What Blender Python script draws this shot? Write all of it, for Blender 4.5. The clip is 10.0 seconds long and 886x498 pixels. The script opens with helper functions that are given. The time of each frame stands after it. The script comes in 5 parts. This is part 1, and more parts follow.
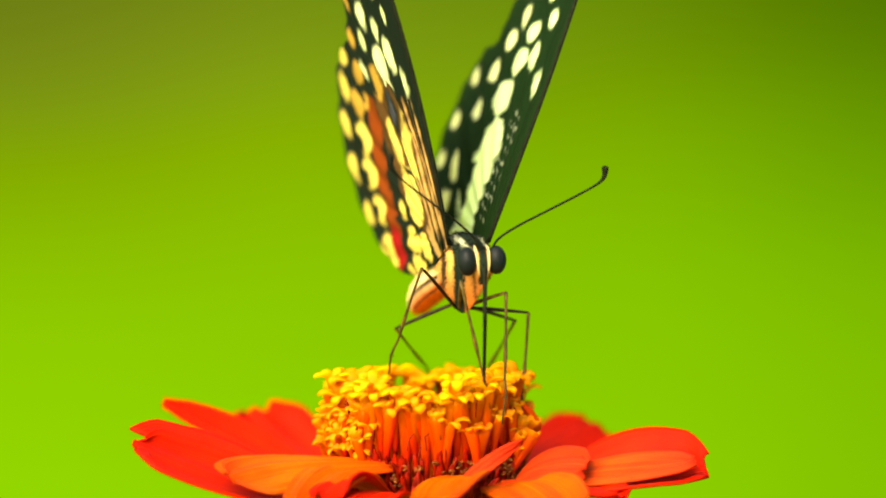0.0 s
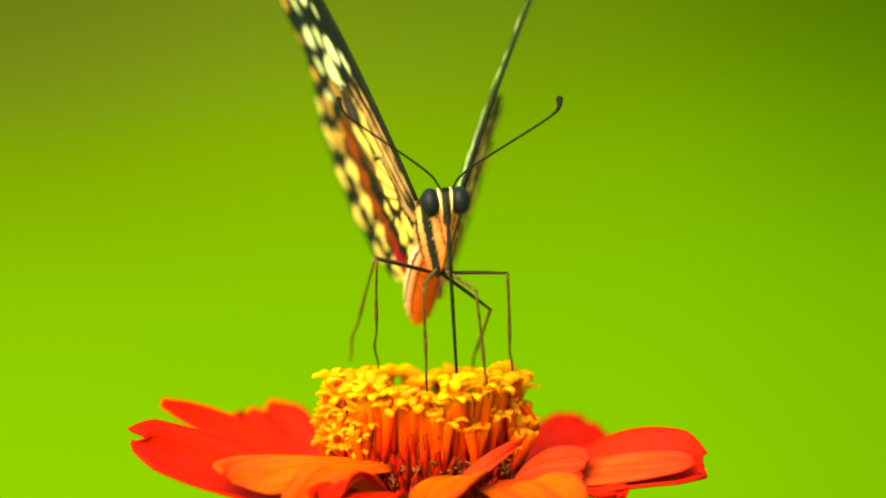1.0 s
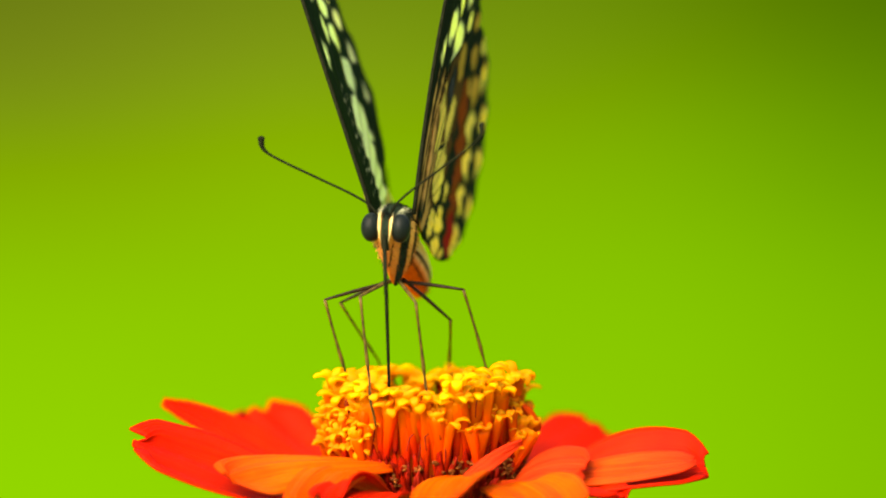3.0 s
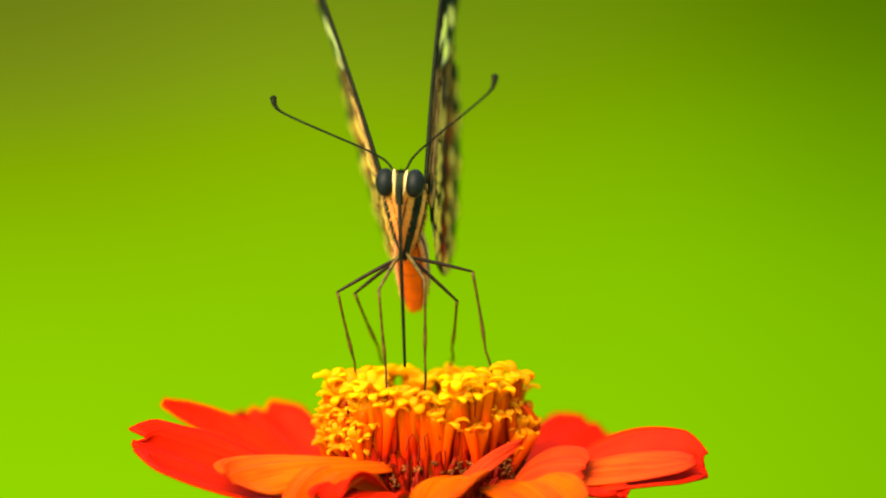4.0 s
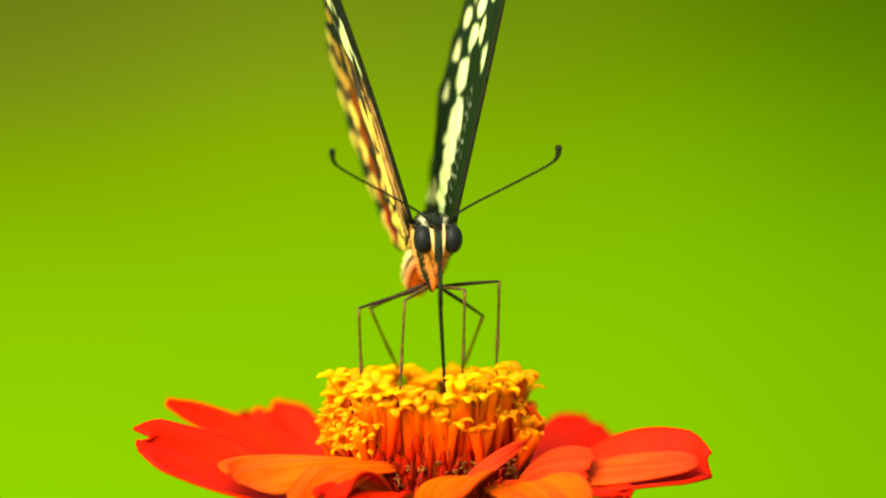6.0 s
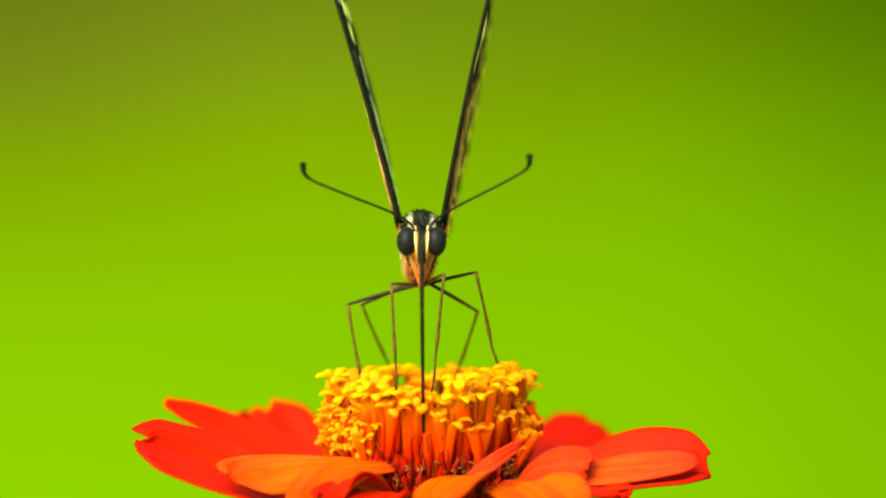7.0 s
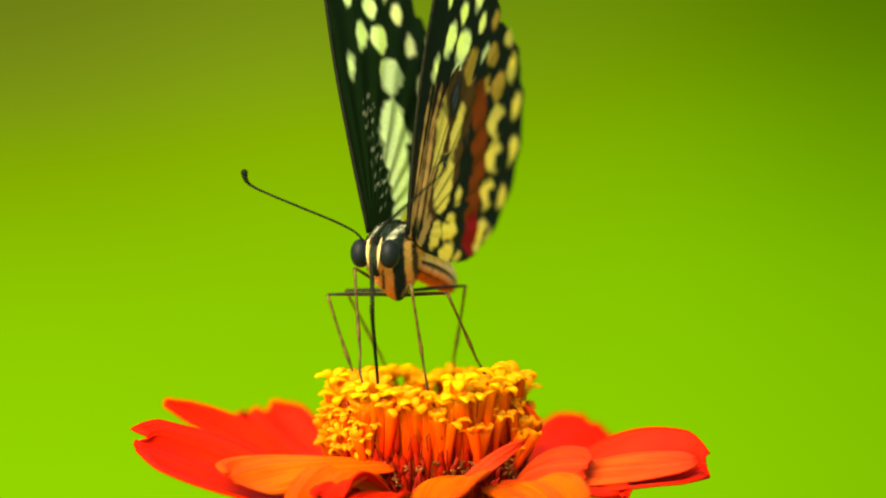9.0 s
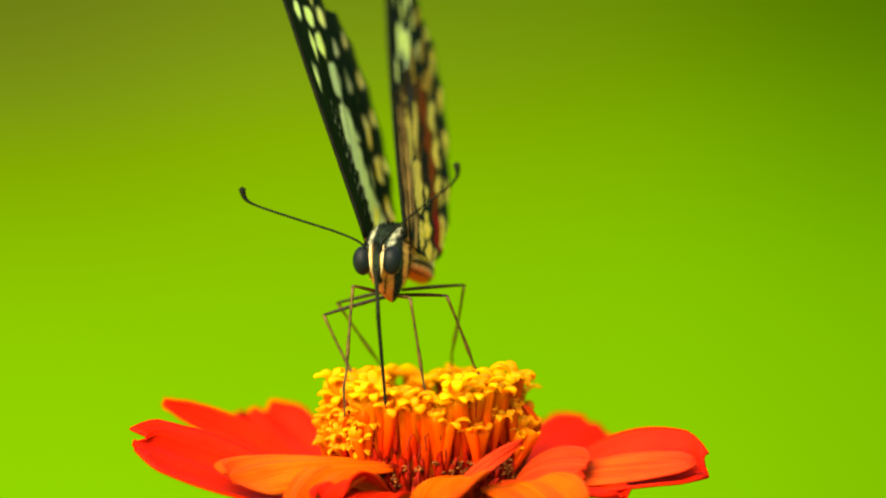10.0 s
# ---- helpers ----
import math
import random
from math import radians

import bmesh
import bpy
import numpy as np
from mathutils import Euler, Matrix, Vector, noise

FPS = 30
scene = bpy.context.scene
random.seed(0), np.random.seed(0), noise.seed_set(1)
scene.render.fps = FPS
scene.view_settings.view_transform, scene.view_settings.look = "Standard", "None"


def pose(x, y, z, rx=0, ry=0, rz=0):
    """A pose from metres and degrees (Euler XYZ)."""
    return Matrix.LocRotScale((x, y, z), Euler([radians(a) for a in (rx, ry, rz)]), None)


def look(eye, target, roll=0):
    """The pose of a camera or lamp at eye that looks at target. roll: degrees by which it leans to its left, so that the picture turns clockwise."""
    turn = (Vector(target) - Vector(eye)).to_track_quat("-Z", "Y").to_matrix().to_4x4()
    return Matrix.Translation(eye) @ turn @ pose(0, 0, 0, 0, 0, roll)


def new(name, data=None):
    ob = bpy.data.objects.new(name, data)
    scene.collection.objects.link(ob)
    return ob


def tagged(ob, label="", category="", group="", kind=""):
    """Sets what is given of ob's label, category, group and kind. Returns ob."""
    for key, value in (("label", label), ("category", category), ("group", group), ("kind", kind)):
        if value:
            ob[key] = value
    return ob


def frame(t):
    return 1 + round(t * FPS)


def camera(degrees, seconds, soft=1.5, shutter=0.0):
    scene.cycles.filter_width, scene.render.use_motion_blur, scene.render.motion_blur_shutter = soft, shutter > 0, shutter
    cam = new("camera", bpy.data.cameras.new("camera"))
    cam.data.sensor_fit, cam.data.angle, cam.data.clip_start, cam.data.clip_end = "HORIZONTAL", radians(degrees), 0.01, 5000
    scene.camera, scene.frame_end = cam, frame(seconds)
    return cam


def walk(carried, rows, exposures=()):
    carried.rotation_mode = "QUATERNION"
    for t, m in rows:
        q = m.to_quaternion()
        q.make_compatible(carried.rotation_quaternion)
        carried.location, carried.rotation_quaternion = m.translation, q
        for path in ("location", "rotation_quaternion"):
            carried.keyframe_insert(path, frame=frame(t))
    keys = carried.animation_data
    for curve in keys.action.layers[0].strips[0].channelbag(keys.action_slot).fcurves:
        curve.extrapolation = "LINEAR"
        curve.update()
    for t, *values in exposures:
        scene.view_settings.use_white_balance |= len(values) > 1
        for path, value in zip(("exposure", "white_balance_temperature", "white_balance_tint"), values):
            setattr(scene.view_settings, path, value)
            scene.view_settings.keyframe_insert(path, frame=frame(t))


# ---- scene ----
# One unit of the building code below is a millimetre; MM turns it into metres.
MM = 0.001
TOP = 600.0  # height of the flower's disc over the ground

# ---- camera: a long macro lens on a stand, nine degrees downwards ----
cam = camera(15.0, 10.0, 1.9, 0.5)
cam.data.dof.use_dof = True
cam.data.dof.focus_distance = 0.345
cam.data.dof.aperture_fstop = 10.0
STAND = pose(0.0014, -0.34569, 0.66835, 81.0, 0, 0)
walk(cam, [(0.0, STAND), (10.0, STAND)], exposures=[(0.0, 1.65, 7800, 10), (10.0, 1.65, 7800, 10)])

# ---- light: a bright day through thin cloud ----
SUN_ELEVATION, SUN_TURN = 46.0, 217.0
world = bpy.data.worlds.new("sky")
scene.world = world
world.use_nodes = True
wn = world.node_tree
sky = wn.nodes.new("ShaderNodeTexSky")
sky.sky_type = "NISHITA"
sky.sun_disc = False
sky.sun_elevation, sky.sun_rotation = radians(SUN_ELEVATION), radians(SUN_TURN)
sky.air_density, sky.dust_density, sky.ozone_density = 0.7, 6.0, 0.3
wn.nodes["Background"].inputs["Strength"].default_value = 0.22
wn.links.new(sky.outputs[0], wn.nodes["Background"].inputs[0])

sun_data = bpy.data.lights.new("sun", "SUN")
sun_data.energy, sun_data.angle, sun_data.color = 1.95, radians(60), (1.0, 0.94, 0.82)
sun = new("sun", sun_data)
sun_way = Vector((math.sin(radians(SUN_TURN)) * math.cos(radians(SUN_ELEVATION)),
                  math.cos(radians(SUN_TURN)) * math.cos(radians(SUN_ELEVATION)), math.sin(radians(SUN_ELEVATION))))
sun.matrix_basis = look(sun_way * 5, (0, 0, 0))


# ---- materials ----
def material(name):
    m = bpy.data.materials.new(name)
    m.use_nodes = True
    return m, m.node_tree, m.node_tree.nodes["Principled BSDF"]


def node(nt, kind, **sets):
    n = nt.nodes.new(kind)
    for k, v in sets.items():
        n.inputs[k].default_value = v
    return n


def ramp(nt, fac, *stops):
    r = nt.nodes.new("ShaderNodeValToRGB")
    els = r.color_ramp.elements
    while len(els) < len(stops):
        els.new(0.5)
    for e, (p, c) in zip(els, stops):
        e.position, e.color = p, (*c, 1)
    nt.links.new(fac, r.inputs[0])
    return r.outputs[0]


def grain(nt, scale, detail=4.0, stretch=(1, 1, 1), rough=0.6):
    """A noise in the thing's own space, in millimetres."""
    co = nt.nodes.new("ShaderNodeTexCoord")
    mp = nt.nodes.new("ShaderNodeMapping")
    mp.inputs["Scale"].default_value = [1000 * a for a in stretch]
    n = node(nt, "ShaderNodeTexNoise", Scale=scale, Detail=detail, Roughness=rough)
    nt.links.new(co.outputs["Object"], mp.inputs[0])
    nt.links.new(mp.outputs[0], n.inputs["Vector"])
    return n.outputs["Fac"]


def mixed(nt, fac, a, b, blend="MIX"):
    m = nt.nodes.new("ShaderNodeMix")
    m.data_type, m.blend_type = "RGBA", blend
    for i, v in ((0, fac), (6, a), (7, b)):
        if isinstance(v, (int, float)):
            m.inputs[i].default_value = v
        elif isinstance(v, tuple):
            m.inputs[i].default_value = (*v, 1)
        else:
            nt.links.new(v, m.inputs[i])
    return m.outputs[2]


def bumped(nt, b, fac, strength, mm=0.1):
    bp = node(nt, "ShaderNodeBump", Strength=strength, Distance=mm * MM)
    nt.links.new(fac, bp.inputs["Height"])
    nt.links.new(bp.outputs[0], b.inputs["Normal"])


def thin(nt, b, colour, share):
    """Lets some light through a thin leaf, petal or wing."""
    t = nt.nodes.new("ShaderNodeBsdfTranslucent")
    if isinstance(colour, tuple):
        t.inputs[0].default_value = (*colour, 1)
    else:
        nt.links.new(colour, t.inputs[0])
    mx = node(nt, "ShaderNodeMixShader", Fac=share)
    nt.links.new(b.outputs[0], mx.inputs[1])
    nt.links.new(t.outputs[0], mx.inputs[2])
    nt.links.new(mx.outputs[0], nt.nodes["Material Output"].inputs[0])


def attribute(nt, name):
    a = nt.nodes.new("ShaderNodeAttribute")
    a.attribute_name = name
    return a.outputs["Color"]


def petal_material(name, tip, mid, root, share=0.25):
    m, nt, b = material(name)
    sep = nt.nodes.new("ShaderNodeSeparateColor")
    nt.links.new(attribute(nt, "along"), sep.inputs[0])
    base = ramp(nt, sep.outputs[0], (0.0, root), (0.4, mid), (1.0, tip))
    fine = ramp(nt, grain(nt, 0.35, 3), (0.3, (0.82, 0.60, 0.55)), (0.7, (1.0, 1.0, 1.0)))
    c = mixed(nt, 0.7, base, fine, "MULTIPLY")
    across = nt.nodes.new("ShaderNodeCombineXYZ")
    nt.links.new(sep.outputs[1], across.inputs[0])
    nt.links.new(sep.outputs[0], across.inputs[1])
    stretch = nt.nodes.new("ShaderNodeMapping")
    stretch.inputs["Scale"].default_value = (26, 1.2, 1)
    nt.links.new(across.outputs[0], stretch.inputs[0])
    lines = node(nt, "ShaderNodeTexNoise", Scale=1.0, Detail=3.0, Roughness=0.6)
    nt.links.new(stretch.outputs[0], lines.inputs["Vector"])
    vein = lines.outputs["Fac"]
    c = mixed(nt, 0.75, c, ramp(nt, vein, (0.34, (0.80, 0.45, 0.5)), (0.52, (1.0, 1.0, 1.0)), (0.72, (1.0, 1.6, 1.0))), "MULTIPLY")
    nt.links.new(c, b.inputs["Base Color"])
    b.inputs["Roughness"].default_value = 0.6
    b.inputs["Specular IOR Level"].default_value = 0.05
    bumped(nt, b, vein, 0.8, 0.35)
    thin(nt, b, c, share)
    return m


def plain(name, dark, light, rough=0.6, scale=1.0, bump=0.3, share=0.0, spec=0.3):
    m, nt, b = material(name)
    g = grain(nt, scale, 5)
    c = ramp(nt, g, (0.3, dark), (0.7, light))
    nt.links.new(c, b.inputs["Base Color"])
    b.inputs["Roughness"].default_value = rough
    b.inputs["Specular IOR Level"].default_value = spec
    bumped(nt, b, g, bump, 0.1)
    if share:
        thin(nt, b, c, share)
    return m


PETAL_RED = petal_material("petal_red", (0.42, 0.007, 0.001), (0.43, 0.013, 0.002), (0.43, 0.040, 0.004))
PETAL_PINK = petal_material("petal_scarlet", (0.46, 0.024, 0.005), (0.46, 0.034, 0.007), (0.45, 0.05, 0.005))
PETAL_ORANGE = petal_material("petal_orange", (0.44, 0.035, 0.002), (0.46, 0.082, 0.003), (0.43, 0.05, 0.002))
PETAL_BLAZE = petal_material("petal_blaze", (0.46, 0.024, 0.006), (0.46, 0.050, 0.004), (0.45, 0.10, 0.003))


def floret_material(name, ripe=1.0):
    m, nt, b = material(name)
    sep = nt.nodes.new("ShaderNodeSeparateColor")
    nt.links.new(attribute(nt, "along"), sep.inputs[0])
    c = ramp(nt, sep.outputs[0], (0.0, (0.30, 0.008 * ripe, 0.002)), (0.14, (0.58, 0.030 * ripe, 0.002)), (0.40, (0.70, 0.105 * ripe, 0.003)), (0.66, (0.72, 0.165 * ripe, 0.003)),
             (0.82, (0.74, 0.29 * ripe, 0.005)), (0.95, (0.76, 0.45 * ripe, 0.012)))
    info = nt.nodes.new("ShaderNodeObjectInfo")
    tint = ramp(nt, info.outputs["Random"], (0.0, (0.95, 0.62, 0.5)), (0.6, (1.0, 0.95, 0.9)), (1.0, (1.0, 1.12, 1.0)))
    c = mixed(nt, 0.8, c, tint, "MULTIPLY")
    nt.links.new(c, b.inputs["Base Color"])
    b.inputs["Roughness"].default_value = 0.6
    b.inputs["Specular IOR Level"].default_value = 0.12
    bumped(nt, b, grain(nt, 1.6, 5, (1, 1, 0.4)), 0.6, 0.16)
    thin(nt, b, c, 0.66)
    return m


FLORET = floret_material("floret_yellow")
FLORET_YOUNG = floret_material("floret_young", 0.76)
CHAFF = plain("chaff_dark_red", (0.06, 0.003, 0.001), (0.24, 0.007, 0.002), 0.6, 1.2, 0.5, spec=0.05)
CORE = plain("core_orange_red", (0.30, 0.020, 0.002), (0.46, 0.07, 0.003), 0.7, 0.8, 0.6, share=0.3, spec=0.03)
CHAFF_RED = plain("chaff_bright_red", (0.12, 0.003, 0.001), (0.30, 0.008, 0.001), 0.6, 1.0, 0.4, share=0.3, spec=0.03)
CHAFF_TIP = plain("chaff_tip_brown", (0.020, 0.005, 0.002), (0.16, 0.042, 0.006), 0.5, 2.2, 0.5, spec=0.04)
FUR_PALE = plain("fur_pale", (0.336, 0.248, 0.08), (0.48, 0.416, 0.176), 0.8, 3.0, 0.5, spec=0.05)
STIGMA = plain("stigma_dark", (0.064, 0.003, 0.002), (0.208, 0.016, 0.005), 0.5, 2.0, spec=0.05)
STEM = plain("stem_green", (0.06, 0.14, 0.02), (0.14, 0.26, 0.04), 0.6, 0.4, 0.4)
LEG = plain("leg_brown", (0.004, 0.002, 0.001), (0.016, 0.008, 0.003), 0.4, 1.5, 0.3, spec=0.08)
LEG_PALE = plain("leg_pale", (0.008, 0.005, 0.002), (0.075, 0.050, 0.008), 0.5, 0.9, 0.3, spec=0.1)
LEG_CREAM = plain("leg_cream", (0.008, 0.006, 0.002), (0.10, 0.072, 0.016), 0.5, 0.7, 0.3, spec=0.1)
BLACK = plain("horn_black", (0.004, 0.005, 0.003), (0.010, 0.012, 0.006), 0.6, 2.0, 0.2, spec=0.0)


def wing_material():
    m, nt, b = material("wing_scales")
    c = attribute(nt, "colour")
    fine = ramp(nt, grain(nt, 3.0, 4), (0.3, (0.82, 0.82, 0.82)), (0.6, (1.0, 1.0, 1.0)))
    c = mixed(nt, 0.8, c, fine, "MULTIPLY")
    nt.links.new(c, b.inputs["Base Color"])
    b.inputs["Roughness"].default_value = 0.65
    b.inputs["Specular IOR Level"].default_value = 0.06
    bumped(nt, b, grain(nt, 2.2, 3), 0.25, 0.08)
    thin(nt, b, mixed(nt, 1.0, c, (1.0, 0.84, 0.02), "MULTIPLY"), 0.52)
    return m


def coat_material():
    m, nt, b = material("body_scales")
    c = attribute(nt, "colour")
    fine = ramp(nt, grain(nt, 2.6, 5), (0.25, (0.6, 0.55, 0.5)), (0.7, (1.0, 1.0, 1.0)))
    c = mixed(nt, 0.8, c, fine, "MULTIPLY")
    nt.links.new(c, b.inputs["Base Color"])
    b.inputs["Roughness"].default_value = 0.8
    b.inputs["Specular IOR Level"].default_value = 0.04
    bumped(nt, b, grain(nt, 3.5, 5, (1, 0.35, 1)), 0.7, 0.25)
    return m


WING = wing_material()
COAT = coat_material()
EYE, ent, eb = material("eye_black")
nt_eye = grain(ent, 14.0, 2)
ent.links.new(ramp(ent, nt_eye, (0.3, (0.002, 0.004, 0.003)), (0.7, (0.006, 0.009, 0.008))), eb.inputs["Base Color"])
eb.inputs["Roughness"].default_value = 0.42
eb.inputs["Specular IOR Level"].default_value = 0.06
bumped(ent, eb, nt_eye, 0.3, 0.03)


# ---- mesh tools, in millimetres ----
def part(name, bm, mat, parent=None, label="", m=None, smooth=True, tags=()):
    """Links a bmesh built in millimetres as one mesh object under its thing or part."""
    me = bpy.data.meshes.new(name)
    for v in bm.verts:
        v.co *= MM
    bm.to_mesh(me)
    bm.free()
    if smooth:
        me.polygons.foreach_set("use_smooth", [True] * len(me.polygons))
    for a in (mat if isinstance(mat, (list, tuple)) else [mat]):
        me.materials.append(a)
    ob = new(name, me)
    ob.parent = parent
    if m is not None:
        ob.matrix_basis = m
    return tagged(ob, label)


def grid_mesh(name, rows, mat, parent=None, label="", closed=False, colours=None, attr="colour", m=None):
    """A sheet through an array of points [row, column, xyz] in millimetres, with a colour for each point."""
    r, c = rows.shape[:2]
    me = bpy.data.meshes.new(name)
    idx = np.arange(r * c).reshape(r, c)
    if closed:
        idx = np.concatenate([idx, idx[:, :1]], 1)
    f = np.stack([idx[:-1, :-1], idx[:-1, 1:], idx[1:, 1:], idx[1:, :-1]], -1).reshape(-1, 4)
    me.from_pydata((rows.reshape(-1, 3) * MM).tolist(), [], f.tolist())
    me.polygons.foreach_set("use_smooth", [True] * len(me.polygons))
    if colours is not None:
        at = me.color_attributes.new(attr, "FLOAT_COLOR", "POINT")
        rgba = np.ones((r * c, 4), np.float32)
        rgba[:, :3] = colours.reshape(-1, 3)
        at.data.foreach_set("color", rgba.ravel())
    me.materials.append(mat)
    me.validate()
    ob = new(name, me)
    ob.parent = parent
    if m is not None:
        ob.matrix_basis = m
    return tagged(ob, label)


def tube(bm, pts, radii, n=8, cap=True):
    """A round tube along a line of points."""
    pts = [Vector(p) for p in pts]
    rings, side = [], None
    for i, p in enumerate(pts):
        d = (pts[min(i + 1, len(pts) - 1)] - pts[max(i - 1, 0)]).normalized()
        if side is None:
            side = d.orthogonal().normalized()
        side = (side - d * side.dot(d)).normalized()
        up = d.cross(side)
        r = radii[i] if isinstance(radii, (list, tuple)) else radii
        rings.append([bm.verts.new(p + r * (math.cos(a) * side + math.sin(a) * up)) for a in (2 * math.pi * k / n for k in range(n))])
    for a, b in zip(rings, rings[1:]):
        for k in range(n):
            bm.faces.new((a[k], a[(k + 1) % n], b[(k + 1) % n], b[k]))
    if cap:
        bm.faces.new(rings[0][::-1])
        bm.faces.new(rings[-1])


def bezier(a, b, c, n):
    a, b, c = (np.array(p, float) for p in (a, b, c))
    s = np.linspace(0, 1, n)[:, None]
    return (1 - s) ** 2 * a + 2 * s * (1 - s) * b + s * s * c


def spline(pts, n, closed=False):
    """A smooth line through points (Catmull-Rom)."""
    p = np.array(pts, float)
    k = len(p)
    q = p if closed else np.vstack([2 * p[0] - p[1], p, 2 * p[-1] - p[-2]])
    out = []
    for t in np.linspace(0, k if closed else k - 1, n, endpoint=not closed):
        i = min(int(t), (k if closed else k - 1) - 1)
        u = t - i
        if closed:
            a, b, c, d = (q[(i + j - 1) % k] for j in range(4))
        else:
            a, b, c, d = q[i:i + 4]
        out.append(0.5 * (2 * b + (c - a) * u + (2 * a - 5 * b + 4 * c - d) * u * u + (3 * b - a - 3 * c + d) * u ** 3))
    return np.array(out)


# ---- the setting: a lawn and, far behind and wholly out of focus, a glowing sheet for the greenery ----
def lawn_material():
    m, nt, b = material("lawn")
    co = nt.nodes.new("ShaderNodeTexCoord")
    n = node(nt, "ShaderNodeTexNoise", Scale=1.2, Detail=6.0)
    nt.links.new(co.outputs["Object"], n.inputs["Vector"])
    c = ramp(nt, n.outputs["Fac"], (0.3, (0.05, 0.11, 0.008)), (0.7, (0.10, 0.20, 0.015)))
    nt.links.new(c, b.inputs["Base Color"])
    b.inputs["Roughness"].default_value = 0.9
    return m


def backdrop_material():
    m, nt, b = material("glowing_greenery")
    co = nt.nodes.new("ShaderNodeTexCoord")
    sep = nt.nodes.new("ShaderNodeSeparateXYZ")
    nt.links.new(co.outputs["Object"], sep.inputs[0])
    soft = node(nt, "ShaderNodeTexNoise", Scale=3.0, Detail=1.0)
    nt.links.new(co.outputs["Object"], soft.inputs["Vector"])

    def sum_of(value, factor, other):
        n = nt.nodes.new("ShaderNodeMath")
        n.operation = "MULTIPLY_ADD"
        n.inputs[1].default_value = factor
        nt.links.new(value, n.inputs[0])
        if isinstance(other, float):
            n.inputs[2].default_value = other
        else:
            nt.links.new(other, n.inputs[2])
        return n.outputs[0]

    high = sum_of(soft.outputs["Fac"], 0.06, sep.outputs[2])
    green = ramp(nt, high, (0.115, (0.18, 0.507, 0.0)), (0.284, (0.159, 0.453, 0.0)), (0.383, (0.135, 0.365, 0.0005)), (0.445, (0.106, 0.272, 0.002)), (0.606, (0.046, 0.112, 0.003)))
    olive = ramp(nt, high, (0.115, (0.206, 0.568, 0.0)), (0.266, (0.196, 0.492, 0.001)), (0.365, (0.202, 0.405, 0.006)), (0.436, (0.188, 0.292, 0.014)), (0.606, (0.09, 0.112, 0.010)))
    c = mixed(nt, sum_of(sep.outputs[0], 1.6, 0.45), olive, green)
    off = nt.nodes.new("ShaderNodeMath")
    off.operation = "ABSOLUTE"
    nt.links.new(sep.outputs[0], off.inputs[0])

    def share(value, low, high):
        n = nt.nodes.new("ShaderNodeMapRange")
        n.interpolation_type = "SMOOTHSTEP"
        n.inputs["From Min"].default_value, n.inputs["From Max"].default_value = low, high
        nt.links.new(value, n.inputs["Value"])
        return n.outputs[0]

    # lens vignetting put into the sheet's colour: upper corners darker
    vignette = nt.nodes.new("ShaderNodeMath")
    vignette.operation = "MULTIPLY"
    nt.links.new(share(off.outputs[0], 0.06, 0.34), vignette.inputs[0])
    nt.links.new(share(sep.outputs[2], 0.18, 0.44), vignette.inputs[1])
    c = mixed(nt, vignette.outputs[0], c, mixed(nt, 1.0, c, (0.74, 0.76, 0.76), "MULTIPLY"))
    # the right edge's vignetting is painted in as well
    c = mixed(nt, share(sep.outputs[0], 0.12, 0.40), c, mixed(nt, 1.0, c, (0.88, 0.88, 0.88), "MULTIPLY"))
    # the sheet gives off its own light, standing in for sunlit greenery
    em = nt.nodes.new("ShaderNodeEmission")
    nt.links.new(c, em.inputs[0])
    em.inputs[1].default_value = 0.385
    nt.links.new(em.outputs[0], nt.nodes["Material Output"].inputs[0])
    return m


bm = bmesh.new()
bmesh.ops.create_grid(bm, x_segments=40, y_segments=40, size=400000)
ground = tagged(part("ground", bm, lawn_material()), "sunlit green lawn under the flower", "ground", kind="structure")

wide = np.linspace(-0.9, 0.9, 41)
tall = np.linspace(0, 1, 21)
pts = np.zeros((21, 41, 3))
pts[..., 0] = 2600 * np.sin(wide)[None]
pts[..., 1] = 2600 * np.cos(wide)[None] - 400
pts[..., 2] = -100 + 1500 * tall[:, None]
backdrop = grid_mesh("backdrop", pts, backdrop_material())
tagged(backdrop, "glowing sheet painted as blurred bright green foliage far behind the flower", "backdrop", kind="structure")


# ---- the flower ----
flower = tagged(new("zinnia"), "orange-red zinnia with a raised crown of yellow florets", "flower")


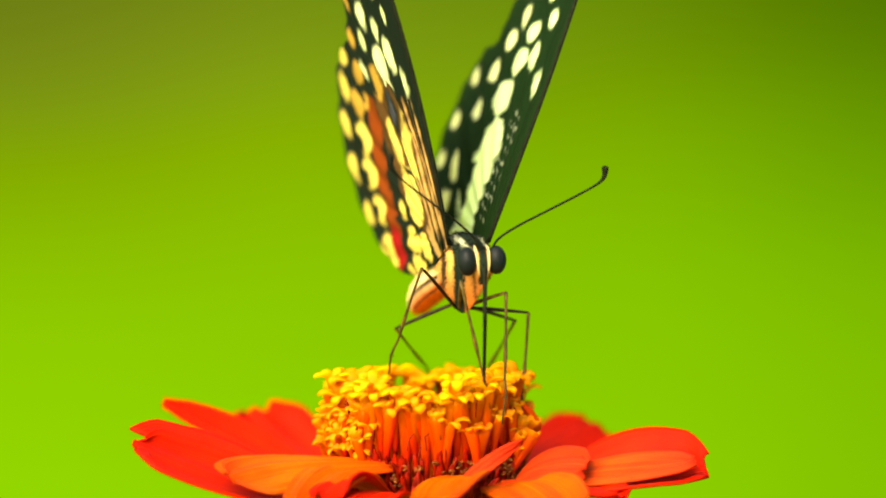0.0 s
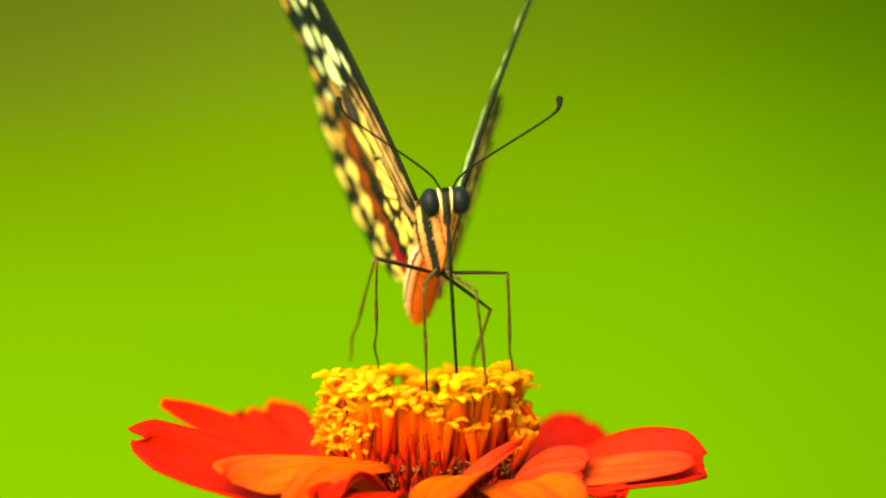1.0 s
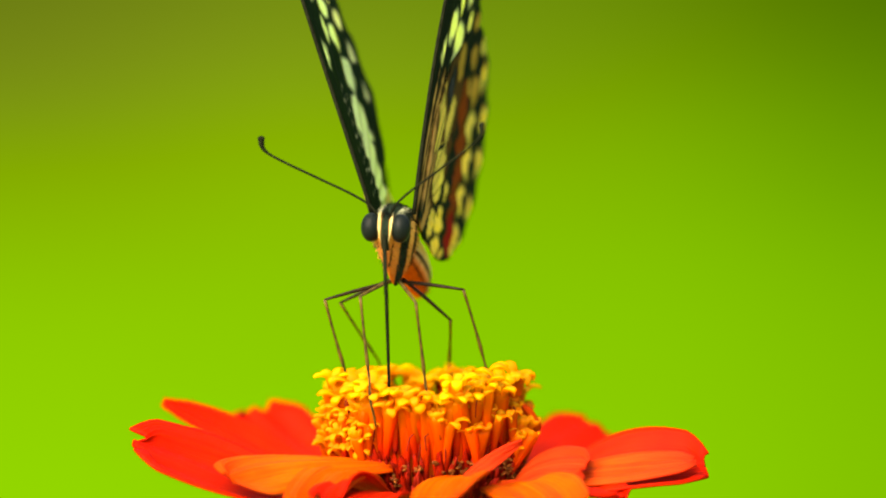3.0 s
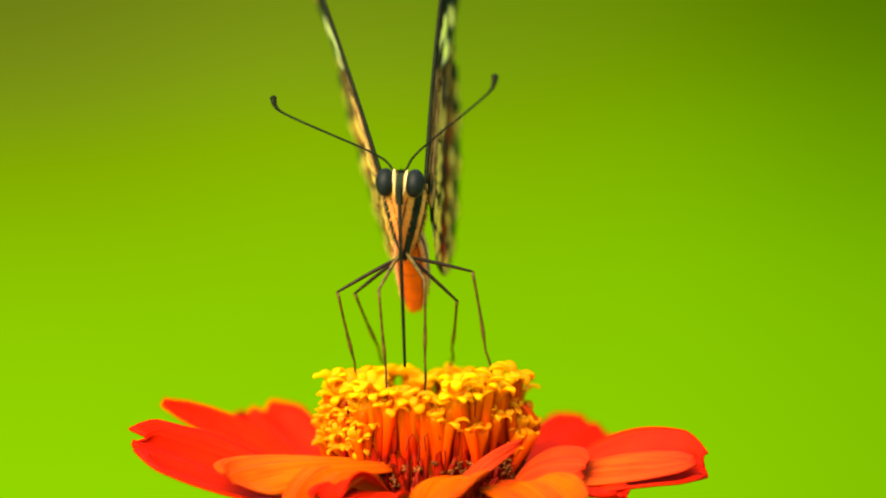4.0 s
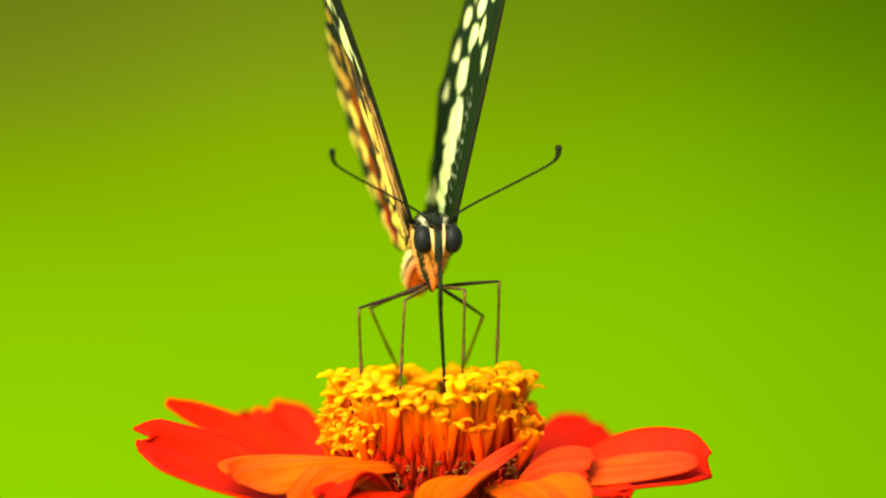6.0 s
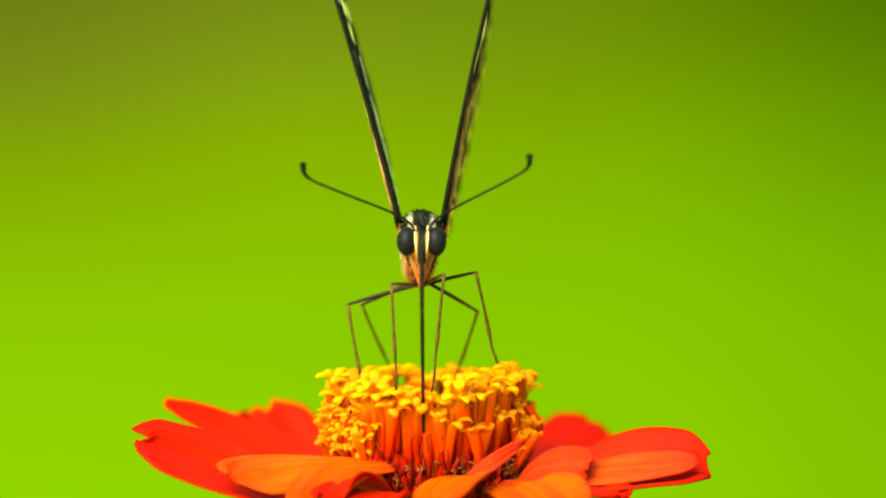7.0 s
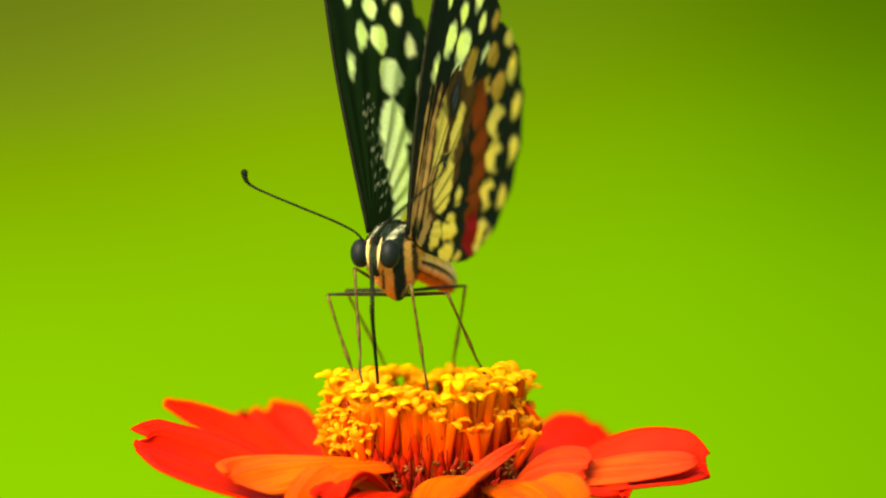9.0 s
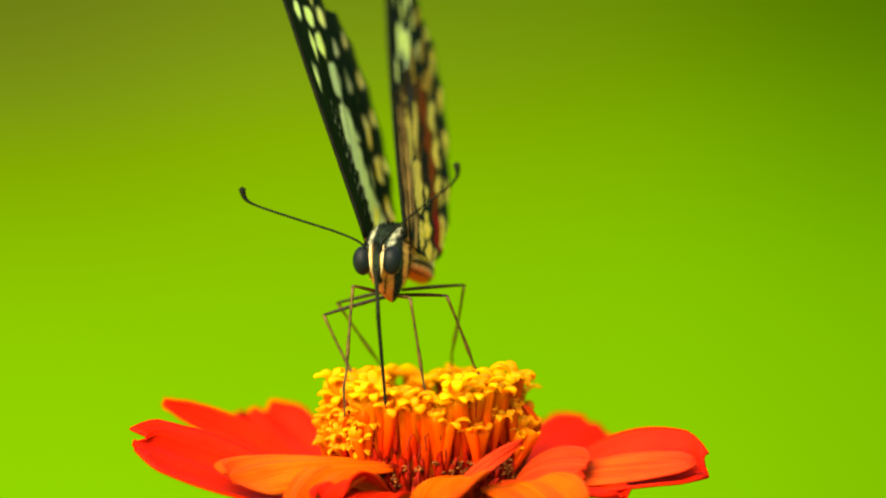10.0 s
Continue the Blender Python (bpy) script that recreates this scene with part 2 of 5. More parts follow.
def petal(base, ctrl, tip, half, twist, mat=PETAL_RED, cup=0.12, tipwidth=0.75, notch=0.6, seed=0, curl=0.0, label=""):
    """A ray petal along a bent line: half its width, twist in degrees about that line, a cupped and ridged section, a notched tip."""
    rng = random.Random(seed)
    ns, nw = 34, 23
    line = bezier(base, ctrl, tip, ns)
    line[:, 2] += TOP
    s = np.linspace(0, 1, ns)
    width = half * np.where(s < 0.62, 0.34 + 0.66 * np.sin(np.clip(s / 0.62, 0, 1) * math.pi / 2) ** 1.1,
                            tipwidth + (1 - tipwidth) * np.clip(np.cos(np.clip((s - 0.62) / 0.38, 0, 1) * math.pi / 2), 0, 1) ** 0.8)
    width *= np.clip((1.02 - s) / 0.10, 0, 1) ** 0.42
    rows = np.zeros((ns, nw, 3))
    cols = np.zeros((ns, nw, 3))
    w = np.linspace(-1, 1, nw)
    ph = [rng.uniform(0, 6.3) for _ in range(4)]
    edge = notch * (0.55 * np.cos(w * 5.2 + ph[0] * 0.2) + 0.3 * np.cos(w * 9 + ph[1]))
    for i in range(ns):
        d = line[min(i + 1, ns - 1)] - line[max(i - 1, 0)]
        d /= np.linalg.norm(d)
        flat = np.cross(d, (0, 0, 1.0))
        flat /= np.linalg.norm(flat)
        nor = np.cross(flat, d)
        a = radians(twist * (0.35 + 0.65 * s[i]))
        side, nor = flat * math.cos(a) + nor * math.sin(a), nor * math.cos(a) - flat * math.sin(a)
        lift = cup * width[i] * (w ** 2 - 0.35) + 0.24 * np.cos(w * 8.5 + ph[2] * 0.3) * (0.3 + 0.7 * s[i]) * min(1, half / 3) \
            + 0.28 * np.sin(w * 2.1 + s[i] * 5 + ph[3]) * s[i] + curl * np.maximum(s[i] - 0.55, 0) ** 2 * w * 8
        push = edge * np.clip((s[i] - 0.8) / 0.2, 0, 1) ** 2
        rows[i] = line[i] + side * (w * width[i])[:, None] + nor * lift[:, None] + d * push[:, None]
        cols[i, :, 0] = s[i]
        cols[i, :, 1] = w * 0.5 + 0.5
    ob = grid_mesh("petal", rows, mat, flower, label, colours=cols, attr="along")
    so = ob.modifiers.new("thickness", "SOLIDIFY")
    so.thickness, so.offset = 0.28 * MM, 0
    return ob


# base, control and tip of each petal's line, half width, twist
petal((-9.5, 6.0, -14.9), (-15.2, 8.0, -9.8), (-28.7, 9.0, -4.5), 2.16, 40, cup=0.27, tipwidth=0.29, mat=PETAL_RED, seed=1, notch=0.1)
petal((-6.3, 9.0, -14.1), (-13.9, 13.0, -12.0), (-19.3, 20.0, -7.4), 5.66, 0, cup=0.14, tipwidth=0.88, mat=PETAL_RED, seed=2, notch=0.5)
petal((-8.8, -6.0, -12.7), (-18.7, -8.0, -9.7), (-29.8, -10.0, -4.8), 6.38, 20, cup=0.24, tipwidth=0.75, mat=PETAL_RED, seed=3, notch=1.3)
petal((-4.0, -8.0, -7.6), (-17.8, -11.0, -6.7), (-20.0, -15.0, -7.3), 4.68, 18, cup=-0.23, tipwidth=0.32, mat=PETAL_ORANGE, seed=4, notch=0.2)
petal((-4.9, -7.0, -10.5), (-9.2, -11.0, -4.8), (-12.3, -20.0, -9.6), 3.4, 8, PETAL_ORANGE, seed=5, notch=0.3)
petal((-4.0, -9.0, -11.0), (-9.0, -15.0, -5.4), (-10.3, -20.0, -8.4), 2.2, -25, PETAL_RED, seed=6, curl=0.5)
petal((-2.3, -10.0, -11.1), (-5.6, -16.0, -7.3), (-6.6, -24.0, -9.2), 3.0, 0, PETAL_RED, seed=7)
petal((0.3, -13.0, -13.0), (2.3, -15.0, -7.9), (9.4, -12.0, -4.3), 0.85, -52, PETAL_PINK, seed=8, tipwidth=0.2, notch=0.1, cup=0.3)
petal((4.6, -9.0, -8.9), (2.3, -14.0, -6.4), (0.5, -22.0, -9.1), 4.0, -22, PETAL_ORANGE, seed=9)
petal((7.0, -7.0, -10.5), (9.7, -13.0, -7.0), (12.6, -22.0, -9.1), 4.8, -6, PETAL_ORANGE, seed=10)
petal((8.9, -7.0, -10.3), (9.9, -7.0, -7.5), (16.1, -10.0, -7.4), 4.07, -27, cup=-0.02, tipwidth=0.57, mat=PETAL_PINK, seed=11, notch=0.3)
petal((8.6, -7.0, -10.1), (17.5, -8.6, -8.0), (27.2, -9.4, -6.9), 2.6, -20, cup=0.04, tipwidth=0.6, mat=PETAL_BLAZE, seed=12, notch=0.2)
petal((4.8, 8.0, -15.2), (12.1, 12.0, -12.8), (18.9, 19.0, -9.4), 5.62, -21, cup=-0.13, tipwidth=0.92, mat=PETAL_RED, seed=13, notch=0.25)
petal((8.4, -4.0, -16.5), (15.7, -6.0, -7.2), (28.4, -8.0, -8.0), 6.19, -18, cup=0.39, tipwidth=0.62, mat=PETAL_RED, seed=14, notch=0.6)
petal((6.8, -7.0, -9.9), (15.8, -11.0, -9.0), (19.4, -15.0, -9.2), 3.45, 2, cup=0.12, tipwidth=0.57, mat=PETAL_RED, seed=15, notch=0.3)
petal((0.2, 10.0, -13.3), (0.2, 16.0, -12.1), (-0.4, 24.0, -12.0), 5.0, 0, PETAL_RED, seed=16)
petal((9.2, -2.0, -9.0), (11.7, -2.6, -5.4), (9.2, -2.6, -2.2), 1.2, -75, PETAL_ORANGE, seed=17, tipwidth=0.4, notch=0.1)


def floret_mesh(name, seed, height, flare, mat, lobes=5, slim=1.0):
    """A tubular disc floret, open to a star of narrow recurved lobes at the top; its foot is at the origin."""
    rng = random.Random(seed)
    bm = bmesh.new()
    along = bm.verts.layers.float_color.new("along")
    n = 15
    rings = []
    prof = [(0.0, 0.42), (0.25, 0.48), (0.5, 0.60), (0.72, 0.78), (0.88, 0.90), (0.97, 0.86), (0.94, 0.34)]
    lean = (rng.uniform(-0.5, 0.5), rng.uniform(-0.5, 0.5))
    for h, r in prof:
        ring = []
        for k in range(n):
            a = 2 * math.pi * k / n
            rr = slim * r * (1 + 0.15 * math.cos(a * lobes) * h + rng.uniform(-0.04, 0.04))
            v = bm.verts.new((rr * math.cos(a) + lean[0] * h * h, rr * math.sin(a) + lean[1] * h * h, h * height))
            v[along] = (h * 0.80, 0, 0, 1)
            ring.append(v)
        rings.append(ring)
    for a, b in zip(rings, rings[1:]):
        for k in range(n):
            bm.faces.new((a[k], a[(k + 1) % n], b[(k + 1) % n], b[k]))
    bm.faces.new(rings[-1])
    for l in range(lobes):
        mid = (l + rng.uniform(0.3, 0.7)) / lobes * 2 * math.pi
        reach, curl, wide = flare * rng.uniform(0.75, 1.25), rng.uniform(1.7, 3.6) if flare > 0.7 else rng.uniform(-0.9, 0.4), rng.uniform(0.95, 1.3) * slim
        side = rng.uniform(-0.35, 0.35)
        prev, x, z, steps = None, 0.62 * slim, height - 0.55, 9
        for q in range(steps):
            f = q / (steps - 1)
            slope = 1.25 - curl * f ** 1.2
            half = wide * (0.44 + 0.12 * math.sin(f * 3.1)) * (1.0 if f < 0.75 else max(0.22, 1 - ((f - 0.75) / 0.25) ** 2 * 0.8))
            thick = 0.17 * wide * (1.0 + 0.5 * f) * (1.0 if f < 0.85 else 0.6)
            ring = []
            for j in range(8):
                w = 2 * math.pi * j / 8
                y, zz = math.cos(w) * half + side * f * f, math.sin(w) * thick + 0.16 * math.cos(w) ** 2 * half + rng.uniform(-0.03, 0.03)
                px, pz = x - zz * math.sin(slope), z + zz * math.cos(slope)
                v = bm.verts.new((px * math.cos(mid) - y * math.sin(mid) + lean[0], px * math.sin(mid) + y * math.cos(mid) + lean[1], pz))
                v[along] = (0.78 + 0.22 * f ** 0.6, 0, 0, 1)
                ring.append(v)
            if prev:
                for j in range(8):
                    bm.faces.new((prev[j], prev[(j + 1) % 8], ring[(j + 1) % 8], ring[j]))
            prev = ring
            step = 0.30 * reach
            x, z = x + step * math.cos(slope), z + step * math.sin(slope)
        bm.faces.new(prev)
    me = bpy.data.meshes.new(name)
    for v in bm.verts:
        v.co *= MM
    bm.to_mesh(me)
    bm.free()
    me.polygons.foreach_set("use_smooth", [True] * len(me.polygons))
    me.materials.append(mat)
    return me


FLORETS = [floret_mesh("floret", 20 + i, 9.5, (1.0, 1.2, 0.9, 1.1)[i % 4], FLORET) for i in range(12)]
YOUNG = [floret_mesh("floret", 60 + i, 6.0, (0.75, 0.9, 1.0)[i % 3], FLORET_YOUNG, slim=0.85) for i in range(8)]
BUDS = [floret_mesh("floret", 40 + i, 8.0, (0.3, 0.4, 0.5)[i % 3], FLORET_YOUNG) for i in range(6)]
rng = random.Random(5)
# two narrow gaps that run from front to back through the crown: x, height in the middle, half width
GAPS = ((0.85, -1.35, 0.38), (-3.4, -0.5, 0.32))


def closes_gap(me, m):
    """Whether a floret would close one of the gaps."""
    co = np.empty(len(me.vertices) * 3, np.float32)
    me.vertices.foreach_get("co", co)
    r = np.array(m.to_3x3())
    co = co.reshape(-1, 3) @ r.T / MM + np.array(m.translation) / MM
    return any(np.any(np.hypot(co[:, 0] - x, 0.75 * (co[:, 2] - TOP - z + 0.2 * co[:, 1])) < half) for x, z, half in GAPS)


def floret(me, x, y, z, lean, way, turn, size, height=9.5):
    """A floret whose mouth is at x, y, z, leaning outwards by lean degrees towards way; it gives way to the gaps."""
    for drop, aside, twist in [(0, d, w) for d in (0, 0.4, -0.4, 0.8, -0.8, 1.2, -1.2) for w in (0, 18, 36, 54)] + [(0.8, 0, 0), (0.8, 0, 36), (1.6, 0, 0), (1.6, 0, 36), (2.4, 0, 0)]:
        m = Matrix.Translation(Vector((x + aside, y, TOP + z - drop)) * MM) @ Matrix.Rotation(radians(way), 4, "Z") @ Matrix.Rotation(radians(lean), 4, "Y") \
            @ Matrix.Rotation(radians(turn + twist), 4, "Z") @ Matrix.Scale(size, 4) @ Matrix.Translation((0, 0, -height * MM))
        if not closes_gap(me, m):
            ob = new("floret", me)
            ob.parent = flower
            ob.matrix_basis = m
            return ob


# open florets in close rings, the outermost leaning out; the middle of the disc lies a little lower
for ring, (count, radius, z, lean) in enumerate([(30, 9.2, -0.25, 10), (25, 8.2, -0.35, 6), (18, 6.7, -1.1, 4), (10, 4.4, -2.3, 2), (4, 1.9, -2.9, 0)]):
    for k in range(count):
        a = 360 * (k + 0.4 * ring) / count + rng.uniform(-5, 5)
        r = radius + rng.uniform(-0.5, 0.5)
        x, y = r * math.cos(radians(a)), r * math.sin(radians(a))
        floret(rng.choice(FLORETS), x, y, z + rng.uniform(-1.3, 0.7 if y < 2 else 0.1) - 0.125 * y, lean + rng.uniform(-8, 8), a + rng.uniform(-20, 20), rng.uniform(0, 72), rng.uniform(0.78, 1.02))
# blunt closed florets and small open ones that fill the flank
for k in range(104):
    a = 6.92 * k + rng.uniform(-3, 3)
    r = (9.5 if k < 52 else 8.6) + rng.uniform(-0.4, 0.5)
    x, y = r * math.cos(radians(a)), r * math.sin(radians(a))
    zz = -1.9 + rng.uniform(-2.9, 1.4) - 0.11 * y
    if k % 5 in (1, 3) and k < 52:
        floret(rng.choice(YOUNG), x, y, zz, 6 + rng.uniform(-16, 14), a + rng.uniform(-60, 60), rng.uniform(0, 72), rng.uniform(0.7, 0.95), 6.0)
    else:
        floret(BUDS[rng.randrange(6)], x, y, zz, 8 + rng.uniform(-9, 9), a + rng.uniform(-40, 40), rng.uniform(0, 72), rng.uniform(0.7, 1.0), 8.0)
# small young florets that crowd one flank from the rim down to the petals, and a few on the other
for k in range(84):
    one = k < 70
    a = rng.uniform(155, 228) if one else rng.uniform(318, 372)
    z = rng.uniform(-6.6, -1.8) if one else rng.uniform(-6.6, -4.6)
    r = 9.9 - 0.16 * z + rng.uniform(-0.7, 0.5) - (0.5 if a > 215 and one else 0)
    floret(rng.choice(YOUNG if k % 5 else BUDS), r * math.cos(radians(a)), r * math.sin(radians(a)), z, 14 - 2.4 * z + rng.uniform(-26, 22), a + rng.uniform(-30, 30), rng.uniform(0, 72), rng.uniform(0.45, 0.75), 6.0)
# dark thread-like styles between the tubes
for k in range(24):
    a, z = rng.uniform(180, 360), rng.uniform(-8.5, -1.5)
    r = 9.6 + rng.uniform(-0.3, 0.5)
    b = Vector((r * math.cos(radians(a)), r * math.sin(radians(a)), TOP + z))
    d = Vector((rng.uniform(-0.3, 0.3), rng.uniform(-0.3, 0.1), 1))
    bm = bmesh.new()
    tube(bm, [b, b + d * 0.8, b + d * 1.5, b + d * 1.9 + Vector((rng.uniform(-0.5, 0.5), -0.2, 0))], [0.07, 0.08, 0.10, 0.04], 5)
    part("style", bm, STIGMA, flower)

# the cone that carries the florets, with its dark chaff
ring = np.linspace(0, 2 * math.pi, 40, endpoint=False)
prof = [(0.2, -4.2), (5.6, -4.0), (7.6, -4.6), (7.9, -7.0), (7.9, -10.0), (8.4, -13.0), (7.8, -16.0), (5.0, -18.5), (2.4, -20.0), (1.9, -22.0)]
pts = np.array([[(r * math.cos(a), r * math.sin(a), TOP + z) for a in ring] for r, z in prof])
grid_mesh("receptacle", pts, CORE, flower, "orange-red cone of packed florets in the middle", closed=True)
bm = bmesh.new()
for k in range(420):
    a, z = rng.uniform(0, 2 * math.pi), rng.uniform(-12.5, -8.0)
    r = rng.uniform(8.3, 9.6)
    h = rng.uniform(1.0, 2.6)
    b = Vector((r * math.cos(a), r * math.sin(a), TOP + z))
    out = Vector((math.cos(a + rng.uniform(-.4, .4)), math.sin(a + rng.uniform(-.4, .4)), 0))
    tube(bm, [b, b + Vector((0, 0, h * 0.6)) + out * 0.3, b + Vector((0, 0, h)) + out * rng.uniform(0.5, 1.2)], [0.32, 0.26, 0.08], 5)
chaff = part("chaff", bm, CHAFF, flower, "dark red pointed chaff scales")
tagged(chaff, kind="stuff")
bm = bmesh.new()
for k in range(110):
    a, z = rng.uniform(0, 2 * math.pi), rng.uniform(-12.0, -8.0)
    r, h, w = rng.uniform(8.4, 9.5), rng.uniform(1.5, 4.2), rng.uniform(0.3, 0.65)
    b = Vector((r * math.cos(a), r * math.sin(a), TOP + z))
    side, out = Vector((-math.sin(a), math.cos(a), 0)), Vector((math.cos(a), math.sin(a), 0))
    rows = [[b + Vector((0, 0, h * q)) + side * (w * f * e) + out * (0.25 * q + 0.25 * (1 - e * e)) for e in (-1, -0.4, 0.4, 1)] for q, f in ((0, 0.9), (0.4, 1.0), (0.75, 0.7), (1.0, 0.08))]
    rows = [[bm.verts.new(p) for p in row] for row in rows]
    for p, q in zip(rows, rows[1:]):
        for j in range(3):
            bm.faces.new((p[j], p[j + 1], q[j + 1], q[j]))
scales = part("red_chaff", bm, CHAFF_RED, flower, "bright red pointed scales between the florets")
tagged(scales, kind="stuff")
scales.modifiers.new("thickness", "SOLIDIFY").thickness = 0.12 * MM
bm = bmesh.new()
for k in range(110):  # withered floret tips
    a, z = rng.uniform(0, 2 * math.pi), rng.uniform(-9.6, -7.0)
    r = rng.uniform(9.3, 10.1)
    b = Vector((r * math.cos(a), r * math.sin(a), TOP + z))
    for j in range(rng.randrange(2, 5)):
        c = b + Vector((rng.uniform(-0.5, 0.5), rng.uniform(-0.3, 0.3), rng.uniform(-0.25, 0.35)))
        d = Vector((rng.uniform(-1, 1), rng.uniform(-1, 0.3), rng.uniform(-0.3, 1))).normalized() * rng.uniform(0.25, 0.5)
        tube(bm, [c - d, c - d * 0.5, c + d * 0.3, c + d], [0.05, 0.15, 0.19, 0.06], 6)
tips = part("withered_chaff", bm, CHAFF_TIP, flower, "small brown withered floret tips")
tagged(tips, kind="stuff")

# stem down to the lawn and green bracts under the head
bm = bmesh.new()
tube(bm, [(0, 0, -20), (4, 3, 150), (2, 2, 380), (0, 0, 560), (0, 0, TOP - 19)], [3.6, 3.2, 2.8, 2.6, 3.0], 14)
part("stem", bm, STEM, flower, "green upright stem")
for ring, (count, z) in enumerate([(9, -19.0), (9, -17.0)]):
    for k in range(count):
        a = 2 * math.pi * (k + 0.5 * ring) / count
        c, s = math.cos(a), math.sin(a)
        line = bezier((2 * c, 2 * s, TOP + z - 1), (8 * c, 8 * s, TOP + z - 0.5), (9.4 * c, 9.4 * s, TOP + z + 5), 8)
        w = np.array([1.6, 2.0, 2.3, 2.5, 2.4, 2.0, 1.4, 0.3])
        rows = np.stack([line + np.outer(w * e, (-s, c, 0)) for e in (-1, -0.5, 0, 0.5, 1)], 1)
        ob = grid_mesh("bract", rows, STEM, flower)
        so = ob.modifiers.new("thickness", "SOLIDIFY")
        so.thickness = 0.3 * MM

# ---- the butterfly: forward is -y, up is z, the origin in the middle of the thorax ----
butterfly = tagged(new("butterfly"), "black and cream swallowtail butterfly, feeding on the yellow florets", "butterfly")

CREAM, PALE = (0.78, 0.94, 0.42), (0.71, 1.0, 0.43)
INK, UMBER, RUST, RED, BLUE = (0.008, 0.016, 0.009), (0.028, 0.017, 0.007), (0.25, 0.050, 0.006), (0.34, 0.010, 0.010), (0.05, 0.06, 0.07)
GREEN_INK = (0.006, 0.022, 0.004)
BROWN = (0.10, 0.052, 0.013)
TAN = (0.58, 0.36, 0.10)
OCHRE, BUFF, FLESH, CELL = (0.58, 0.36, 0.05), (0.56, 0.32, 0.07), (0.50, 0.095, 0.006), (0.88, 0.73, 0.13)


def painted(u, v, ground_colour, spots):
    """Colour of a wing's scales at (u along the front edge, v backwards): ovals of (u, v, half length, half width, turn) in a colour."""
    col = np.empty(u.shape + (3,))
    col[:] = ground_colour
    wob = 0.35 * np.sin(u * 1.9 + v * 0.7) + 0.3 * np.sin(v * 2.3 - u * 1.1) + 0.2 * np.sin(u * 4.1 + v * 3.3)
    for colour, ovals in spots:
        for cu, cv, a, b, turn in ovals:
            c, s = math.cos(radians(turn)), math.sin(radians(turn))
            p, q = (u - cu) * c + (v - cv) * s, (v - cv) * c - (u - cu) * s
            soft = min(0.5, max(0.14, 0.8 * min(a, b)))  # fine marks have a crisp edge
            d = (np.sqrt((p / a) ** 2 + (q / b) ** 2) - 1) * min(a, b) + wob * 0.7 * soft
            k = np.clip(0.5 - d / soft, 0, 1)[..., None]
            col = col * (1 - k) + np.array(colour) * k
    return col


def veined(col, u, v, colour, angles, thick=0.16, start=3.0):
    """Dark veins that fan out from the wing's root."""
    r, th = np.hypot(u, v), np.degrees(np.arctan2(v, u))
    for a in angles:
        d = np.abs(np.sin(np.radians(th - a - 0.12 * (r - 15)))) * r
        k = (np.clip((thick - d) / 0.15 + 0.5, 0, 1) * np.clip((r - start) / 2, 0, 1))[..., None]
        col = col * (1 - k) + np.array(colour) * k
    return col


FORE = [(0, -0.6), (8, -1.5), (18, -2.0), (29, -1.2), (38, 1.0), (44, 4.0), (46.5, 7.0), (45.5, 9.6), (41, 10.8), (36, 12.0), (31, 13.3), (26, 14.8), (22, 16.2), (17.5, 17.6), (13.5, 18.6), (10.5, 17.8), (6, 14.0), (2.0, 9.0), (-0.6, 3.6)]
HIND = [(0, 0.5), (6, 1.0), (11, 1.9), (15, 4.0), (18.0, 7.4), (20.2, 10.9), (21.2, 14.2), (20.4, 17.6), (17.8, 20.3), (14.8, 21.9), (11.0, 23.2), (7.0, 23.4), (3.0, 22.4), (-0.4, 20.2), (-2.6, 17.4),
        (-3.8, 14.6), (-4.2, 11.8), (-3.8, 8.8), (-3.0, 5.8), (-1.8, 2.4)]
STREAK = []
for k in range(14):  # fine broken lines across the front of the upper side
    u0, bend = 1.8 + 0.86 * k, (k % 3 - 1) * 0.25
    STREAK += [(u0 + 0.16 * j + bend, 0.6 + 0.55 * j + 0.12 * (k % 2), 0.30 - 0.04 * (j % 3), 0.085, 70 - 26 * ((j + k) % 2)) for j in range(2, 7) if (3 * j + 5 * k) % 7 < 4]
# ovals of colour on each face of the wings: along, back, half length, half width, turn
FORE_UPPER_PALE = [(17.2, 0.8, 1.15, 0.8, 14), (20.0, 4.0, 1.5, 1.3, 10), (22.6, 6.5, 1.15, 1.2, 10), (19.2, 7.5, 1.6, 1.6, 10), (15.2, 8.7, 1.95, 2.4, 12), (24.2, 2.3, 0.95, 0.75, 8), (27.2, 4.8, 1.2, 1.0, 8),
                   (10.9, 7.4, 1.9, 2.3, 0), (9.0, 7.4, 1.7, 3.2, 8), (7.0, 7.1, 1.8, 2.7, 5), (5.0, 7.2, 1.8, 2.3, 0), (3.0, 7.2, 1.8, 2.2, 0), (1.0, 6.6, 1.6, 1.9, 0)]
FORE_UPPER_CREAM = [(24.2, 10.1, 1.2, 1.0, 15), (21.5, 12.0, 1.2, 1.0, 20), (17.9, 14.0, 1.25, 1.0, 25), (13.4, 15.0, 1.3, 0.9, 25), (28.0, 9.0, 1.1, 0.9, 10), (32.5, 8.4, 1.1, 0.9, 5), (37.0, 7.6, 1.0, 0.8, 0)]
FORE_UNDER_CREAM = [(11.4, 10.6, 3.0, 2.4, 30), (7.0, 9.4, 3.0, 2.2, 30), (2.6, 7.8, 2.8, 1.6, 20)]
